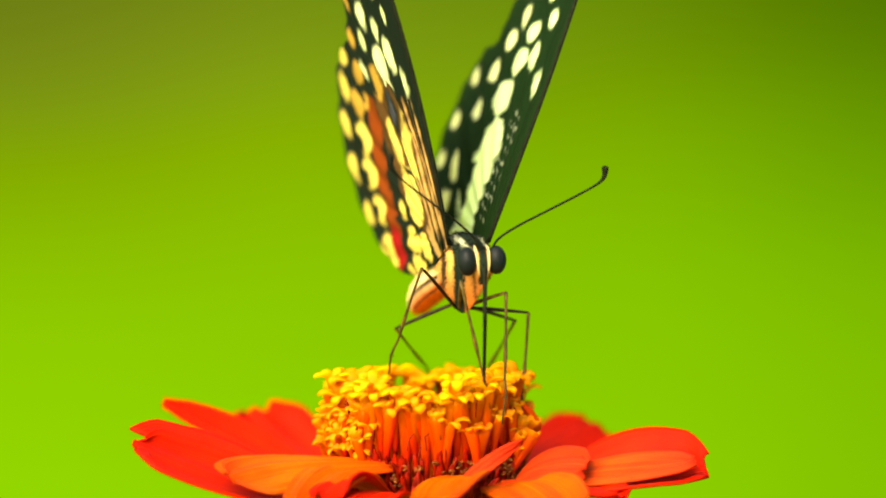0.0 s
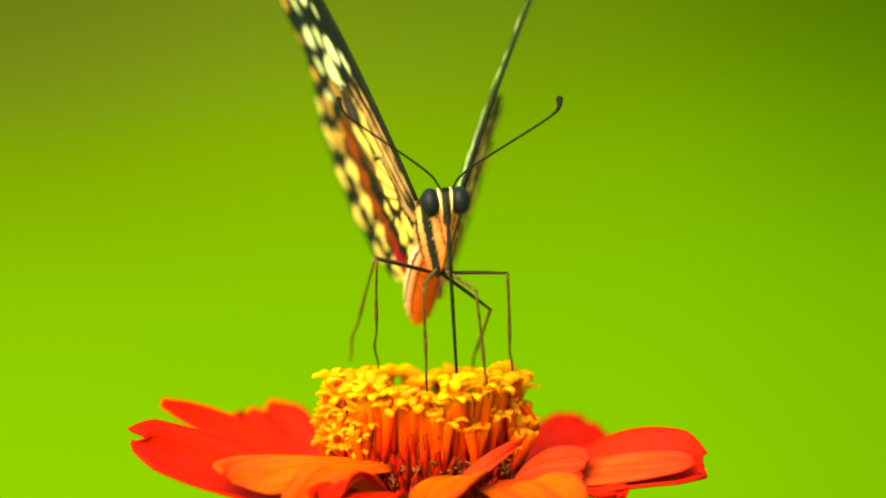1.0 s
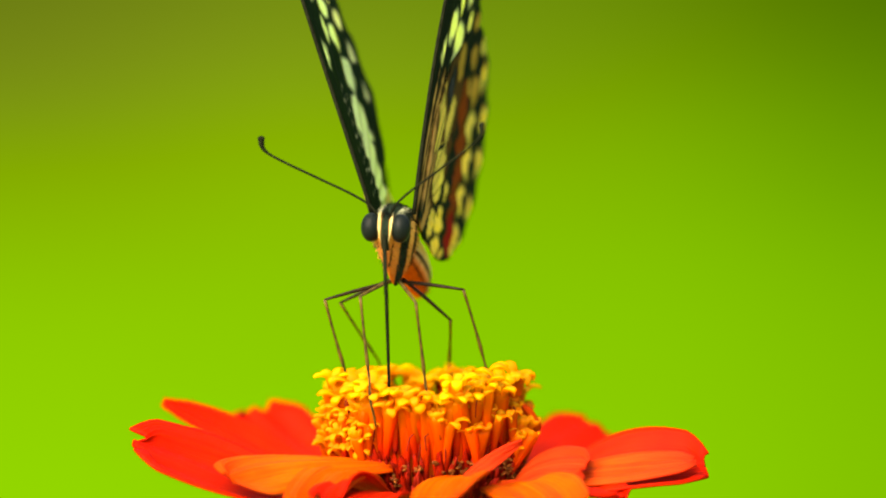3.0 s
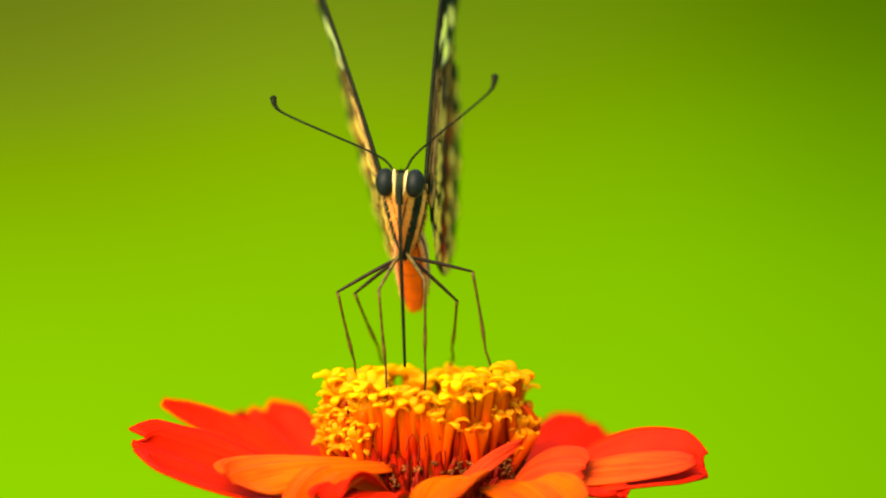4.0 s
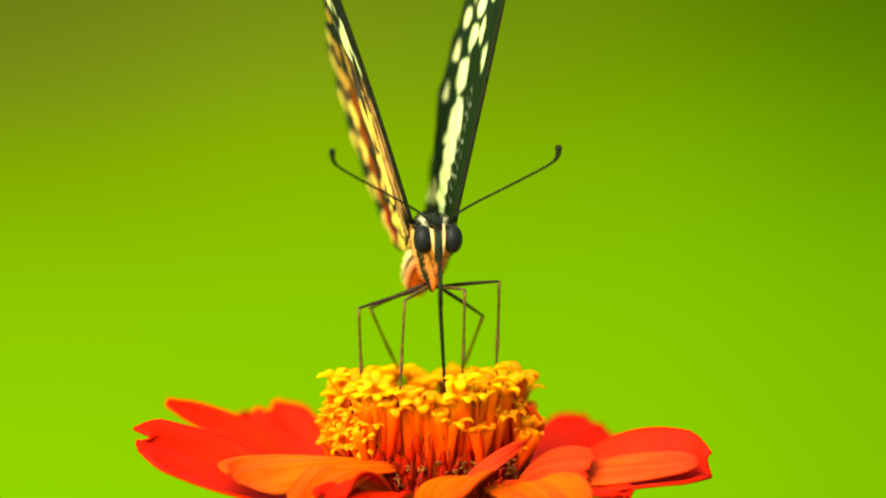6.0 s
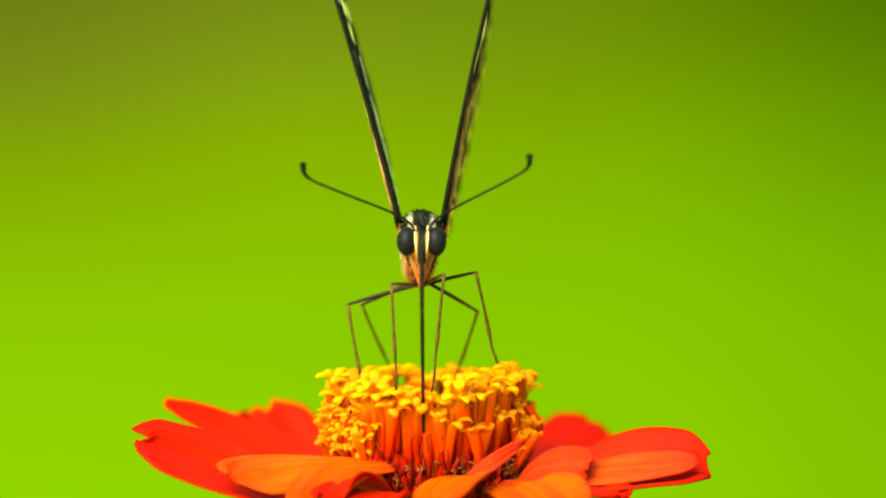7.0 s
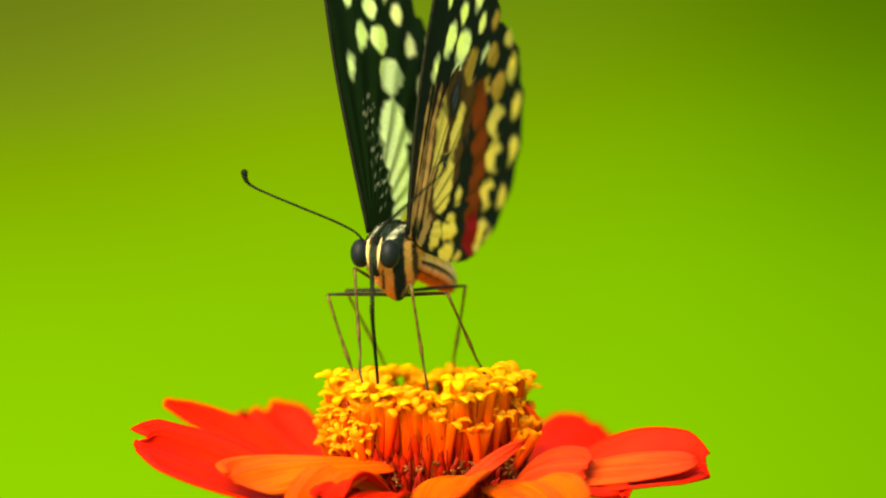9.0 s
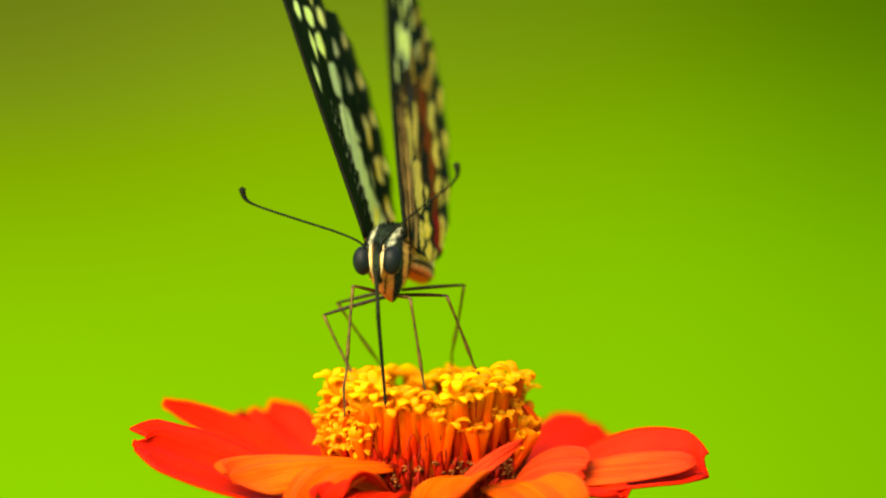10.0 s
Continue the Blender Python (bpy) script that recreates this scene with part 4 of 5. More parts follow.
# seconds, then for each pair of wings: degrees outwards from upright, toe-out, degrees forwards
FLAP = [
    (0.0, 11.7, -1.7, 5.0, 20.2, -1.2, 7.0), (0.2, 9.9, -3.3, 6.5, 18.4, 2.3, 10.3), (0.3, 9.0, -0.5, 7.2, 12.3, 2.4, 11.9), (0.5, 14.7, 5.1, 8.8, 23.6, -5.0, 15.2),
    (0.7, 24.6, -2.9, 6.5, 18.0, 1.2, 8.7), (0.8, 23.5, -3.7, 5.4, 17.6, 1.2, 5.5), (1.0, 18.6, -4.2, 3.1, 23.1, 1.3, -1.0), (1.2, 15.0, -4.8, 4.6, 13.9, -2.7, -0.4),
    (1.3, 14.4, -2.7, 5.3, 12.7, -2.7, -0.2), (1.5, 12.3, -1.5, 6.7, 13.2, -4.2, 1.2), (1.6, -0.2, 4.2, 20.0, 4.5, 8.7, 20.0), (1.7, 13.0, -5.6, 8.2, 8.9, 1.2, 0.9),
    (1.8, 22.4, -5.8, 8.9, 13.6, -4.3, 1.2), (2.0, 33.5, -0.5, 20.0, 8.0, -3.3, 12.7), (2.1, 39.0, 11.3, 8.2, 11.3, -1.7, 8.3), (2.2, 36.0, 4.0, 20.0, -0.1, -5.5, 2.3),
    (2.3, 41.9, 4.0, 23.2, 5.6, -0.4, 13.2), (2.5, 26.5, -9.0, 14.0, 10.7, -3.0, 3.1), (2.7, 17.0, -2.5, 8.0, 6.1, 1.8, 3.1), (3.8, 22.6, -2.1, 5.1, 6.4, 0.3, 3.2),
    (4.0, 19.0, 0.0, 3.7, 0.4, -1.0, 3.2), (4.2, 19.0, -2.2, 2.4, 8.4, -1.3, 2.3), (4.3, 17.3, -2.1, 1.8, 11.2, -1.9, 1.9), (4.5, 15.4, -1.4, 0.5, 11.7, -3.3, 0.9),
    (4.7, 14.6, -2.2, -0.7, 12.2, -5.3, 0.0), (4.8, 13.3, 1.8, -1.4, 16.5, -5.5, -0.4), (5.0, 16.0, -3.0, -1.0, 18.0, -7.4, 1.5), (5.2, 18.5, -5.1, 2.1, 17.5, -6.7, -0.2),
    (5.5, 18.9, -3.2, 9.2, 14.6, -6.9, 1.6), (5.7, 15.0, -1.9, 8.7, 13.8, -6.7, 1.8), (6.8, 19.9, -0.3, 6.0, 7.0, -2.5, 12.0), (7.0, 14.2, -2.3, 5.5, 11.1, 4.0, 11.0),
    (7.2, 11.8, -2.6, 5.0, 7.0, -3.8, 3.6), (7.3, 20.5, -3.6, 4.8, 6.6, -12.8, 3.7), (7.4, 26.7, -3.5, 4.5, 9.5, -9.2, 3.8), (7.5, 23.7, -8.2, 4.3, 5.4, -2.9, 3.9),
    (7.6, 22.4, -4.8, 1.9, 10.3, -6.8, 3.0), (7.7, 17.6, -2.7, -0.6, 8.7, -6.9, 2.0), (7.8, 17.6, -3.6, -3.0, 9.9, -5.2, 1.0), (8.0, 17.2, -5.4, -7.9, 7.8, -1.5, -0.9),
    (8.1, 7.5, -5.0, -6.4, -1.9, 4.0, -0.8), (8.2, 25.4, -7.1, -5.0, -2.9, -6.6, -0.7), (8.3, 32.5, -2.7, -3.6, 8.6, -5.1, -0.6), (8.5, 29.6, -4.0, -0.7, 4.0, -4.3, -0.4),
    (8.7, 15.1, -4.2, 1.8, 3.1, -6.7, 0.7), (8.8, 11.8, -4.4, 3.0, -0.3, 3.9, 1.3), (8.9, 12.8, -4.5, 4.3, 7.5, -4.0, 1.8), (9.0, 6.1, -7.5, 5.5, 7.6, 2.1, 2.4),
    (9.1, 7.4, -6.2, 6.1, 6.6, -0.8, 2.5), (9.2, 20.1, -6.9, 6.6, 9.1, -6.9, 2.6), (9.3, 26.6, -7.7, 7.2, 9.6, -8.4, 2.6), (9.5, 22.0, -9.8, 8.3, 8.8, -2.5, 2.8),
    (9.7, 9.8, -7.0, 7.9, 12.1, 0.9, 6.6), (9.8, 13.7, -5.2, 7.8, 12.2, -3.6, 8.5), (10.0, 14.0, 5.0, 8.3, -4.0, -3.4, -1.1),
]
# seconds, then for each feeler: degrees up, degrees forwards
FEEL = [
    (0.0, 32.1, 9.4, 21.4, 22.1), (0.2, 30.3, 12.3, 19.8, 23.9), (0.3, 23.1, 24.1, 19.3, 22.0), (0.5, 20.2, 26.9, 8.4, 35.9),
    (0.7, 17.3, 29.6, 19.2, 25.4), (0.8, 17.4, 31.1, 20.2, 25.4), (1.0, 21.7, 24.1, 18.8, 27.2), (1.2, 28.5, 16.6, 25.1, 14.8),
    (1.3, 28.1, 20.1, 23.7, 13.7), (1.5, 26.0, 18.7, 21.4, 12.3), (1.7, 24.7, 8.2, 19.8, 17.4), (1.8, 15.8, 29.6, 23.7, 15.0),
    (2.0, 16.5, 23.4, 20.8, 22.2), (2.2, 9.7, 33.3, 25.7, 18.8), (2.3, 7.2, 32.9, 22.8, 21.8), (2.5, 13.3, 27.9, 23.6, 21.3),
    (2.7, 18.6, 18.4, 29.0, 20.3), (3.8, 16.1, 19.5, 24.2, 29.9), (4.0, 10.9, 21.5, 17.0, 38.9), (4.2, 17.1, 16.9, 23.4, 33.8),
    (4.3, 19.9, 12.9, 25.4, 26.6), (4.5, 22.3, 5.1, 29.7, 19.7), (4.7, 20.3, 19.6, 18.0, 26.3), (4.8, 19.8, 20.5, 18.7, 21.6),
    (5.0, 19.3, 24.3, 22.3, 16.2), (5.2, 17.2, 23.6, 20.6, 20.2), (5.5, 21.0, 18.8, 24.0, 19.1), (5.7, 25.7, 20.4, 20.9, 16.7),
    (6.8, 13.2, 26.7, 22.9, 21.4), (7.0, 18.0, 22.2, 23.6, 28.3), (7.2, 17.1, 18.6, 23.8, 21.7), (7.3, 10.4, 30.2, 18.9, 26.0),
    (7.4, 8.5, 30.8, 13.9, 30.2), (7.5, 10.6, 29.4, 9.0, 34.5), (7.6, 12.7, 24.3, 18.7, 26.3), (7.7, 16.2, 20.1, 28.4, 18.1),
    (7.8, 15.2, 19.7, 27.7, 19.2), (8.0, 16.4, 15.7, 26.3, 21.3), (8.1, 14.4, 13.8, 29.7, 21.1), (8.2, 2.7, 40.5, 29.8, 21.0),
    (8.3, 2.8, 38.3, 30.0, 20.9), (8.5, 6.1, 33.9, 30.3, 20.8), (8.7, 8.2, 33.5, 30.6, 20.7), (8.8, 8.4, 36.3, 30.7, 20.6),
    (8.9, 15.4, 28.6, 30.9, 20.5), (9.0, 19.4, 22.6, 31.0, 20.5), (9.1, 18.1, 22.9, 31.2, 20.4), (9.2, 12.9, 31.2, 31.3, 20.4),
    (9.3, 6.4, 31.8, 31.5, 20.3), (9.5, 7.8, 28.3, 31.8, 20.2), (9.7, 15.0, 20.4, 32.1, 20.0), (9.8, 14.0, 17.9, 32.2, 20.0),
    (10.0, 16.0, 12.9, 32.5, 19.8),
]
# seconds, where the tongue dips between the florets
SIP = [
    (0.0, 5.6, -8.0, 1.4), (0.2, 4.5, -8.0, 1.9), (0.3, 4.0, -8.0, 2.2), (0.5, 2.9, -8.0, 2.8),
    (0.7, 2.9, -8.0, 2.4), (0.8, 2.8, -8.0, 2.2), (1.0, 2.8, -8.0, 1.8), (1.2, 2.6, -8.0, 1.8),
    (1.3, 2.4, -8.0, 1.8), (1.5, 2.2, -8.0, 1.9), (1.7, -0.0, -8.6, 1.3), (1.8, -1.2, -8.8, 1.0),
    (2.0, -3.4, -9.4, 0.5), (2.2, -4.1, -8.8, 0.9), (2.3, -4.5, -8.6, 1.1), (2.5, -5.2, -8.0, 1.6),
    (2.7, -4.8, -8.0, 1.8), (3.8, -2.9, -8.0, 2.8), (4.0, -2.5, -8.0, 3.0), (4.2, -2.0, -8.0, 2.5),
    (4.3, -1.7, -8.0, 2.3), (4.5, -1.1, -8.0, 1.8), (4.7, 0.3, -8.6, 0.1), (4.8, 1.0, -8.8, -0.8),
    (5.0, 2.4, -9.4, -2.5), (5.2, 2.6, -8.8, -0.7), (5.5, 2.8, -8.0, 1.9), (5.7, 2.3, -8.2, 1.2),
    (6.8, -0.1, -9.2, -3.1), (7.0, -0.6, -9.4, -3.8), (7.2, -2.0, -9.4, -2.3), (7.3, -2.8, -9.4, -1.5),
    (7.4, -3.5, -9.4, -0.8), (7.5, -4.2, -9.4, -0.0), (7.6, -4.2, -9.4, -0.1), (7.7, -4.2, -9.4, -0.1),
    (7.8, -4.2, -9.4, -0.1), (8.0, -4.2, -9.4, -0.2), (8.1, -4.6, -9.1, 0.1), (8.2, -5.0, -8.8, 0.5),
    (8.3, -5.5, -8.6, 0.9), (8.5, -6.3, -8.0, 1.6), (8.7, -5.9, -8.0, 1.5), (8.8, -5.7, -8.0, 1.5),
    (8.9, -5.5, -8.0, 1.5), (9.0, -5.3, -8.0, 1.5), (9.1, -5.0, -8.3, 1.1), (9.2, -4.7, -8.6, 0.7),
    (9.3, -4.5, -8.8, 0.3), (9.5, -3.9, -9.4, -0.4), (9.7, -4.2, -9.4, -0.3), (9.8, -4.3, -9.4, -0.3),
    (10.0, -4.5, -9.4, -0.2),
]
# seconds, millimetres by which the flower sways
SWAY = [
    (0.0, 0.00), (0.5, -0.18), (1.0, -0.18), (1.5, -0.12),
    (2.0, 0.00), (2.5, 0.00), (4.0, -0.09), (4.5, 0.00),
    (5.0, 0.18), (5.5, 0.35), (7.0, 0.21), (7.5, -0.06),
    (8.0, 0.09), (8.5, -0.24), (9.0, 0.12), (9.5, 0.26),
    (10.0, 0.00),
]
# where each foot stands, over the disc
FEET = {
    "fa": [(0, 5.5, -8.0, 1.6), (1, -0.2, -8.0, 0.9), (1.5, 0.4, -8.0, 1.6), (2.0, -6.5, -8.0, 0.4), (2.5, -6.5, -8.0, 1.5), (4.0, -4.3, -8.0, 1.6), (4.5, -3.5, -8.0, 0.3), (5.5, -3.1, -8.0, 0.0), (7.0, -3.2, -8.0, -0.2), (7.5, -5.8, -8.0, 0.3), (8.0, -5.6, -8.0, 1.8), (8.5, -8.1, -8.0, 1.2), (9, -6.8, -8.0, 2.1), (9.5, -7.6, -8.0, 1.6), (10, -8.5, -8.0, 0.3)],
    "fb": [(0, 7.6, -8.0, 0.8), (1, 5.8, -8.0, 0.3), (1.5, 5.0, -8.0, 1.6), (2.5, -0.6, -8.0, 0.9), (4.0, -0.5, -8.0, 1.6), (4.5, -0.2, -8.0, 2.4), (5.5, 4.6, -8.0, 1.0), (7.0, 0.3, -8.0, 1.0), (7.5, 0.1, -8.0, 1.4), (8.0, -0.2, -8.0, 1.2), (8.5, -0.2, -8.0, 1.0), (9, -0.4, -8.0, 1.4), (9.5, 0.1, -8.0, 0.9), (10, -0.6, -8.0, 0.8)],
    "ma": [(0, -4.1, -2.0, 1.2), (1, -5.3, -2.0, 1.2), (1.5, -5.2, -2.0, 1.2), (2.0, -6.5, -2.0, 1.8), (2.5, -8.8, -2.0, 0.6), (4.0, -7.6, -2.0, 1.8), (4.5, -7.5, -2.0, 1.6), (5.5, -6.6, -2.0, 1.8), (7.0, -7.2, -2.0, 1.5), (7.5, -8.2, -2.0, 1.2), (8.0, -8.2, -2.0, 1.1), (8.5, -8.7, -2.0, 0.8), (9, -7.9, -2.0, 1.2), (9.5, -7.8, -2.0, 1.2), (10, -8.1, -2.0, 1.2)],
    "mb": [(0, 9.7, -2.0, 1.2), (1, 8.2, -2.0, 0.4), (1.5, 8.2, -2.0, 1.0), (2.0, 7.3, -2.0, 0.9), (2.5, 6.0, -2.0, 1.2), (4.0, 6.0, -2.0, 1.0), (4.5, 6.3, -2.0, 1.0), (5.5, 7.3, -2.0, 1.2), (7.0, 6.9, -2.0, 0.8), (7.5, 6.2, -2.0, 0.8), (8.0, 6.4, -2.0, 0.7), (8.5, 6.0, -2.0, 0.2), (9, 5.5, -2.0, 0.6), (9.5, 5.7, -2.0, 0.6), (10, 4.9, -2.0, 0.6)],
    "ha": [(0, -0.9, 6.0, 0.8), (1, -8.5, 6.0, 0.5), (1.5, -5.6, 6.0, 0.5), (2.0, -5.6, 6.0, 0.5), (2.5, -5.0, 6.0, 0.5), (4.0, -4.7, 6.0, 0.7), (4.5, -4.6, 6.0, 0.5), (5.5, -3.3, 6.0, 0.5), (7.0, -4.3, 6.0, 0.4), (7.5, -7.9, 6.0, 0.5), (8.0, -5.2, 6.0, 0.3), (8.5, -4.9, 6.0, 0.4), (9, -4.7, 6.0, 0.5), (9.5, -4.1, 6.0, 0.2), (10, -5.3, 6.0, 0.5)],
    "hb": [(0, 6.6, 6.0, 0.8), (1, 4.3, 6.0, 0.5), (1.5, 4.6, 6.0, 0.4), (2.0, 2.8, 6.0, -0.4), (2.5, 2.4, 6.0, -0.1), (4.0, 2.0, 6.0, 0.2), (4.5, 2.7, 6.0, -0.4), (5.5, 4.0, 6.0, 0.5), (7.0, 2.8, 6.0, -0.4), (7.5, 2.4, 6.0, -0.1), (8.0, 2.7, 6.0, -0.4), (8.5, 2.2, 6.0, -0.2), (9, 2.2, 6.0, -0.4), (9.5, 2.8, 6.0, -0.4), (10, 1.9, 6.0, -0.1)],
}
# the way from each leg's root to its knee
KNEES = {
    "ma": [(0, -0.47, -0.59, 0.66), (1, -0.79, -0.55, 0.28), (1.5, -0.58, -0.55, 0.61), (2.0, -0.84, -0.35, 0.42), (2.5, -0.97, -0.19, -0.16), (4.0, -0.86, -0.24, -0.45), (4.5, -0.90, -0.43, -0.04), (5.5, -0.93, -0.25, -0.25), (7.0, -0.96, -0.07, -0.26), (7.5, -0.96, -0.08, -0.26), (8.0, -0.98, -0.06, -0.19), (8.5, -0.94, -0.10, -0.32), (9, -1.00, -0.03, 0.01), (9.5, -0.97, -0.07, -0.23), (10, -0.96, -0.08, -0.27)],
    "fa": [(0, 0.01, -0.84, 0.54), (1, -0.20, -0.98, -0.08), (1.5, -0.14, -0.91, 0.39), (2.0, -0.52, -0.85, 0.03), (2.5, -0.55, -0.84, -0.04), (4.0, -0.31, -0.85, -0.43), (4.5, -0.34, -0.91, 0.25), (5.5, -0.38, -0.91, -0.13), (7.0, -0.39, -0.91, 0.17), (7.5, -0.61, -0.78, -0.14), (8.0, -0.60, -0.71, 0.37), (8.5, -0.75, -0.66, 0.06), (9, -0.62, -0.59, 0.52), (9.5, -0.65, -0.74, 0.19), (10, -0.56, -0.78, 0.29)],
    "ha": [(0, -0.87, 0.25, -0.42), (1, -0.87, 0.45, 0.17), (1.5, -0.92, 0.34, 0.18), (2.0, -0.91, 0.38, -0.15), (2.5, -0.86, 0.37, -0.35), (4.0, -0.71, 0.32, -0.62), (4.5, -0.88, 0.35, -0.32), (5.5, -0.86, 0.29, -0.43), (7.0, -0.85, 0.31, -0.43), (7.5, -0.75, 0.63, 0.18), (8.0, -0.80, 0.45, -0.39), (8.5, -0.75, 0.40, -0.53), (9, -0.88, 0.47, -0.08), (9.5, -0.74, 0.59, -0.32), (10, -0.88, 0.38, -0.27)],
    "fb": [(0, 0.61, -0.71, 0.35), (1, 0.50, -0.85, -0.19), (1.5, 0.52, -0.81, 0.29), (2.5, 0.25, -0.95, -0.16), (4.0, 0.29, -0.92, -0.27), (4.5, 0.34, -0.87, 0.36), (5.5, 0.50, -0.87, 0.03), (7.0, 0.31, -0.90, 0.32), (7.5, 0.30, -0.95, 0.10), (8.0, 0.14, -0.98, 0.17), (8.5, 0.26, -0.97, -0.03), (9, 0.15, -0.93, 0.32), (9.5, 0.22, -0.98, 0.04), (10, 0.22, -0.97, 0.13)],
    "mb": [(0, 1.00, -0.04, -0.07), (1, 0.98, -0.18, 0.03), (1.5, 0.84, -0.35, 0.41), (2.0, 0.93, -0.34, 0.13), (2.5, 0.83, -0.56, 0.00), (4.0, 0.98, -0.04, -0.22), (4.5, 0.86, -0.43, 0.29), (5.5, 1.00, -0.03, 0.06), (7.0, 0.78, -0.56, 0.29), (7.5, 0.77, -0.63, 0.09), (8.0, 0.65, -0.73, 0.21), (8.5, 0.76, -0.65, -0.02), (9, 0.62, -0.76, 0.16), (9.5, 0.79, -0.62, 0.00), (10, 0.71, -0.69, 0.11)],
    "hb": [(0, 0.86, 0.38, -0.33), (1, 0.77, 0.21, -0.61), (1.5, 0.84, 0.42, -0.34), (2.0, 0.89, 0.10, -0.45), (2.5, 0.76, 0.13, -0.64), (4.0, 0.73, -0.00, -0.68), (4.5, 0.91, 0.24, -0.35), (5.5, 0.74, 0.35, -0.57), (7.0, 0.82, 0.24, -0.52), (7.5, 0.82, 0.12, -0.56), (8.0, 0.76, 0.41, -0.49), (8.5, 0.95, 0.25, -0.19), (9, 0.86, 0.51, -0.01), (9.5, 0.99, -0.00, -0.11), (10, 0.96, 0.28, 0.03)],
}
# rows end



def body_pose(row):
    t, x, y, z, pitch, roll, turn = row[:7]
    return Matrix.Translation(Vector((x, y, TOP + z)) * MM) @ Matrix.Rotation(radians(turn), 4, "Z") @ Matrix.Rotation(radians(-pitch), 4, "X") \
        @ Matrix.Rotation(radians(roll), 4, "Y")


def aimed(root, to, pole):
    """A pose at root whose -z points along to and whose y leans to pole."""
    z = -Vector(to).normalized()
    x = Vector(pole).cross(z).normalized()
    y = z.cross(x)
    m = Matrix((x, y, z)).transposed().to_4x4()
    m.translation = Vector(root)
    return m


def mm_pose(m):
    m = m.copy()
    m.translation *= MM
    return m


ROOTS = {"fa": (-0.3, 0.7, -4.55), "fb": (0.3, 0.7, -4.55), "ma": (-0.35, 1.6, -4.6), "mb": (0.35, 1.6, -4.6), "ha": (-0.4, 2.4, -4.2), "hb": (0.4, 2.4, -4.2)}

# seconds, millimetres by which the tongue bends sideways
ELBOW = [(0.0, 0.0), (7.0, 0.0), (7.5, -0.8), (8.0, 0.0), (8.2, -1.2), (8.5, -1.8), (8.8, -1.5), (9.0, -0.1), (9.2, -0.5), (9.5, -1.0), (9.8, 0.0), (10.0, 0.0)]


# seconds, degrees by which each hindwing toes out more than its forewing
SPREAD = {
    "a": [(0.0, 0.0), (1.9, 0.0), (2.4, 6.0), (2.7, 6.0), (3.8, 3.0), (4.2, 0.0), (7.2, 2.0), (7.5, 6.0), (9.8, 6.0), (10.0, 0.0)],
    "b": [(0.0, 2.0), (0.5, 6.0), (1.0, 5.0), (1.5, 3.5), (1.6, 0.0), (4.5, 2.0), (4.8, 4.0), (5.0, 4.0), (5.7, 5.0), (6.8, 0.0), (10.0, 0.0)],
}


def flowing(rows, t):
    """Values of rows (seconds, values...) at t, going evenly from row to row."""
    ts = [r[0] for r in rows]
    return [float(np.interp(t, ts, [r[i] for r in rows])) for i in range(1, len(rows[0]))]


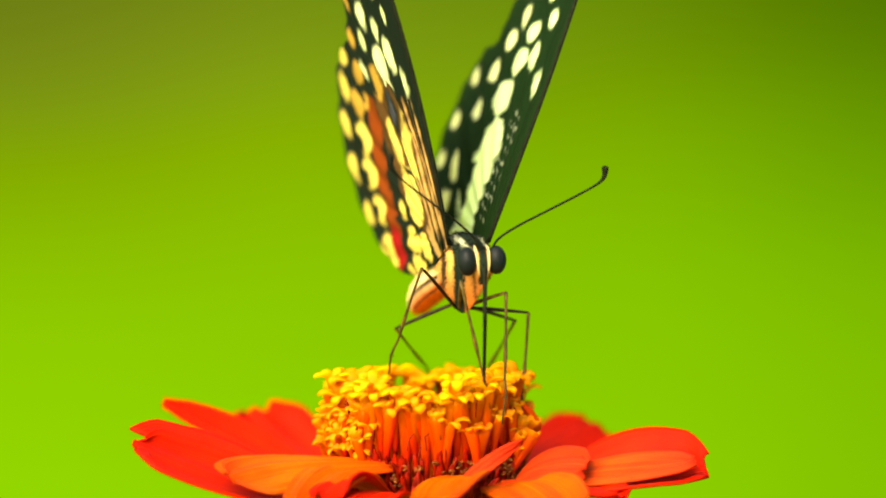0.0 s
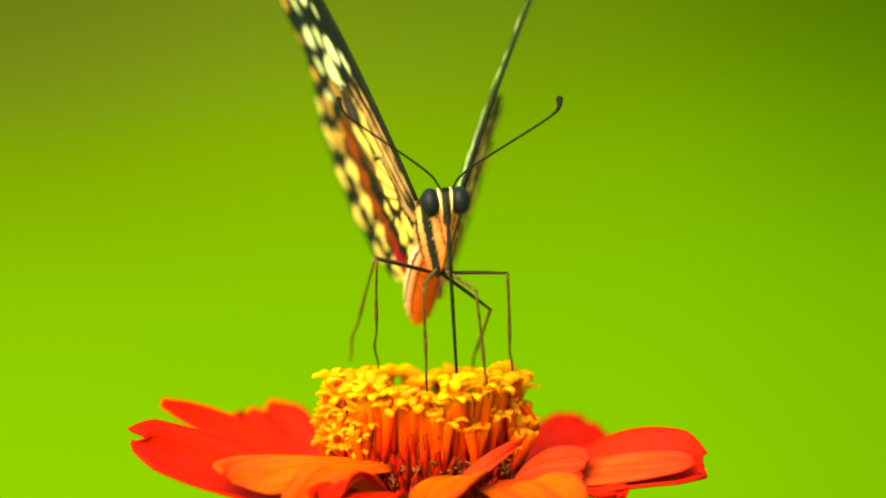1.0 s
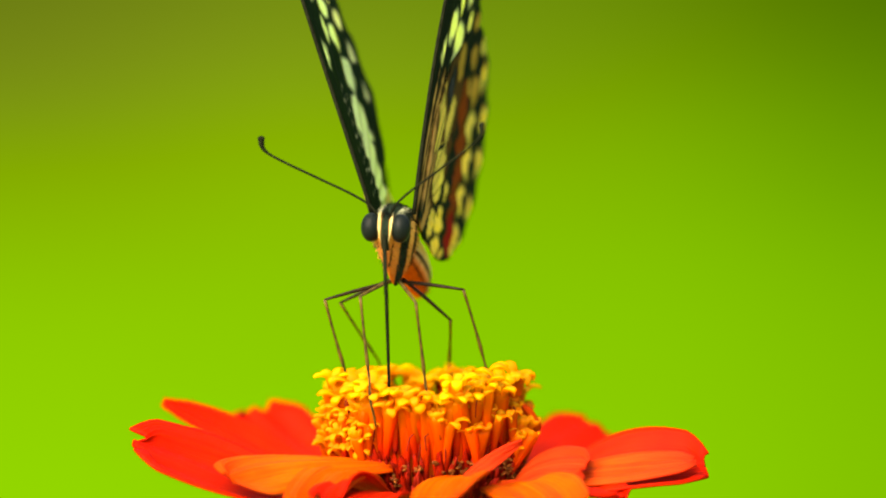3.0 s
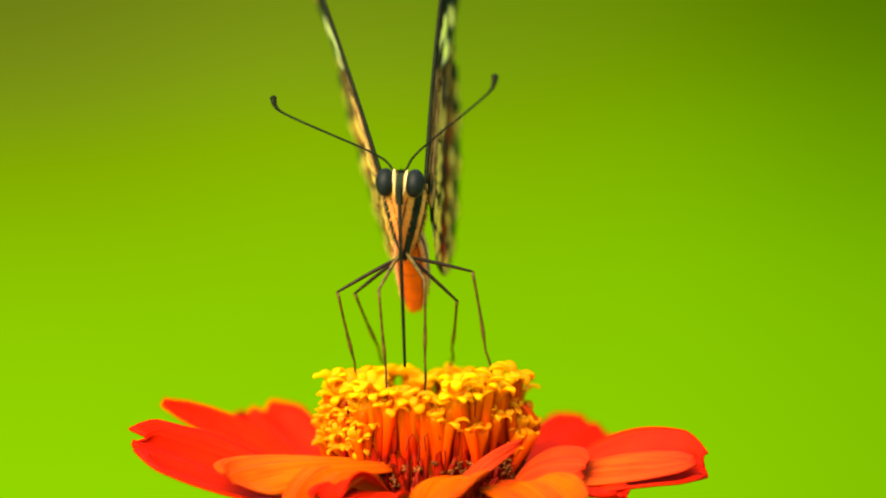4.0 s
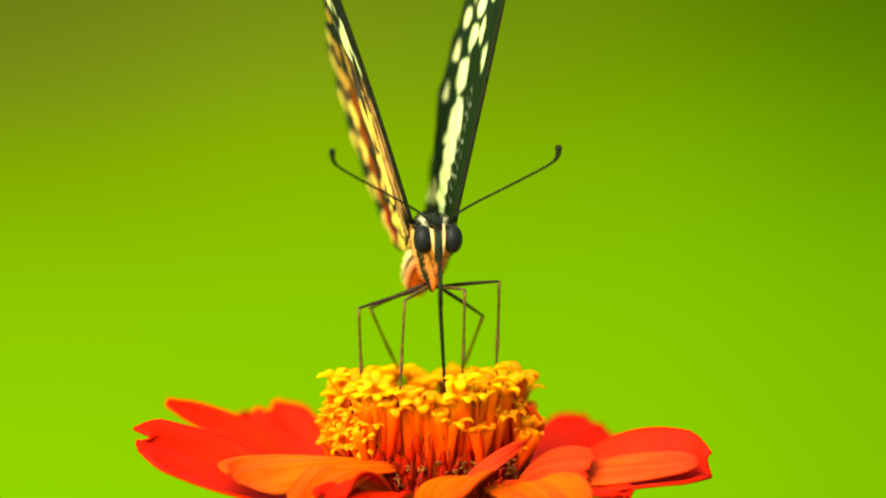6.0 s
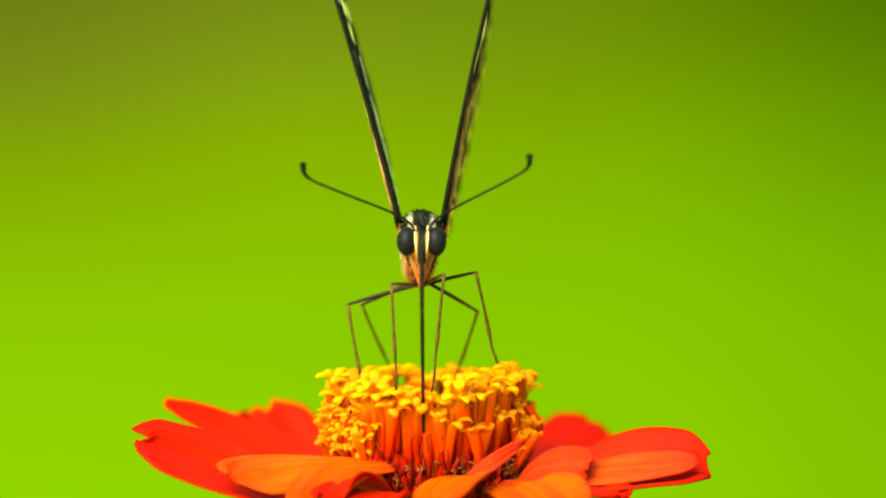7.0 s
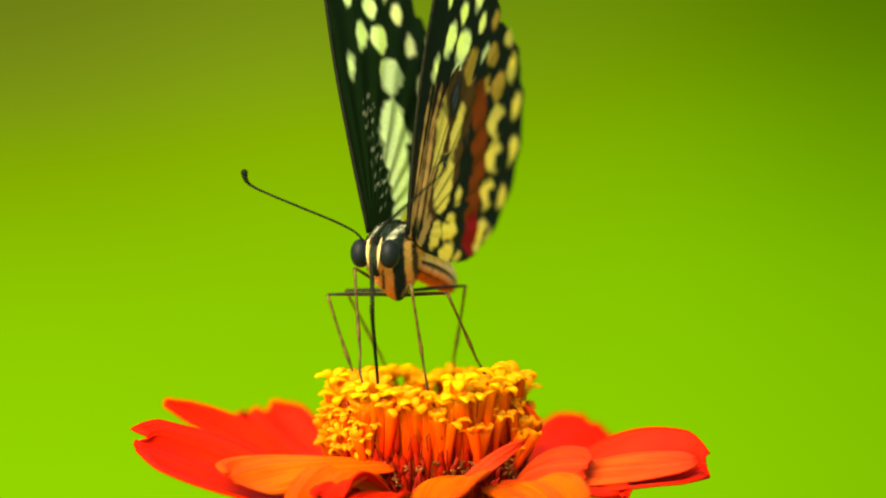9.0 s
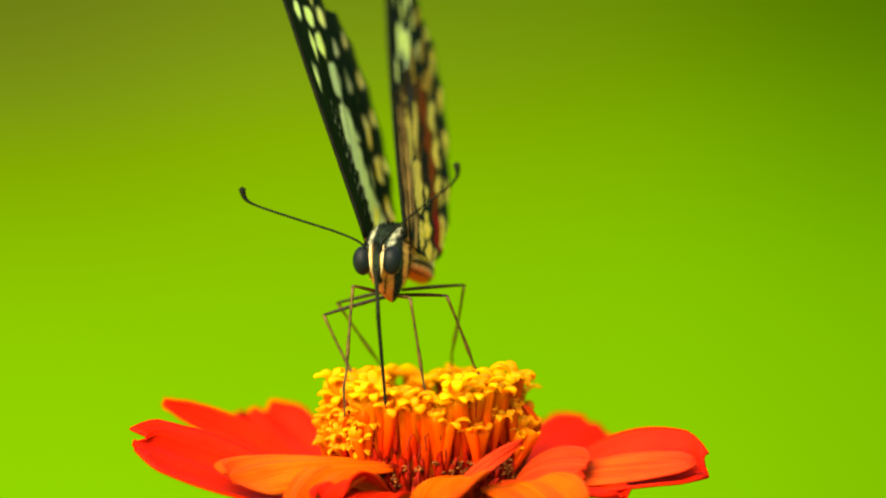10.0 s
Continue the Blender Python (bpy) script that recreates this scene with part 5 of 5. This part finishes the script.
def motions():
    walk(flower, [(t, pose(0, 0, 0, 0, math.degrees(dx / 600.0), 0)) for t, dx in SWAY])
    walk(butterfly, [(r[0], body_pose(r)) for r in BODY])
    neck = Matrix.Translation(Vector((0, -4.6, 0)) * MM)
    walk(head, [(r[0], neck @ Matrix.Rotation(radians(-0.55 * r[6]), 4, "Z") @ Matrix.Rotation(radians(0.25 * r[4]), 4, "X") @ neck.inverted()) for r in BODY])
    for side, sx, i in (("a", -1, 1), ("b", 1, 4)):
        hinge = Matrix.Translation(Vector((HINGE[0] * sx, HINGE[1], HINGE[2])) * MM)
        for ob, lay in zip(WINGS[side], (0.0, 0.35)):
            spread = SPREAD[side] if lay else [(0.0, 0.0), (10.0, 0.0)]
            walk(ob, [(w[0], hinge @ Matrix.Rotation(radians(sx * w[i]), 4, "Y") @ Matrix.Rotation(radians(-sx * (w[i + 1] + flowing(spread, w[0])[0])), 4, "Z")
                       @ Matrix.Rotation(radians(w[i + 2]), 4, "X") @ Matrix.Translation((lay * sx * MM, 0, 0))) for w in FLAP])
    for side, sx, i in (("a", -1, 1), ("b", 1, 3)):
        root = Matrix.Translation(Vector((0.65 * sx, -6.3, 1.3)) * MM)
        walk(ANTENNAE[side], [(w[0], root @ Matrix.Rotation(radians(-sx * w[i]), 4, "Y") @ Matrix.Rotation(radians(-sx * w[i + 1]), 4, "Z")) for w in FEEL])
    for key, (leg, shin) in LEGS.items():
        upper, lower = [], []
        for r in BODY:
            inv = body_pose(r).inverted()
            inv.translation /= MM
            foot = Vector(flowing(FEET[key], r[0]))
            foot = inv.to_3x3() @ Vector((foot.x, foot.y, TOP + foot.z)) + inv.translation
            root = Vector(ROOTS[key])
            knee = root + FEMURS[key] * (inv.to_3x3() @ Vector(flowing(KNEES[key], r[0]))).normalized()
            pole = knee - (root + foot) / 2
            a = aimed(root, knee - root, pole)
            b = aimed(knee, foot - knee, pole)
            upper.append((r[0], mm_pose(a)))
            lower.append((r[0], mm_pose(a.inverted() @ b)))
        walk(leg, upper)
        walk(shin, lower)
    sip, dip = [], []
    for r in BODY:
        inv = body_pose(r).inverted()
        inv.translation /= MM
        x, y, z = flowing(SIP, r[0])
        mouth = Vector((-1.4 * math.sin(radians(0.55 * r[6])), -6.62, -0.45))
        goal = inv.to_3x3() @ Vector((x, y, TOP + z)) + inv.translation
        way = (goal - mouth).normalized()
        side = flowing(ELBOW, r[0])[0]
        bend = inv.to_3x3() @ Vector((1.4 * side, -3.6 - 0.8 * abs(side), 0))
        knee = mouth + TONGUE * (way * TONGUE + bend).normalized()
        a = aimed(mouth, knee - mouth, (0, 1, 0.3))
        fall = goal - knee
        slide = min(max(13.2 - fall.length, 0.0), 2.2) * max(0.0, 1 - abs(side))
        b = aimed(knee - fall.normalized() * slide, fall, (0, 1, 0.3))
        sip.append((r[0], mm_pose(a)))
        dip.append((r[0], mm_pose(a.inverted() @ b)))
    walk(proboscis, sip)
    walk(tongue_tip, dip)


motions()
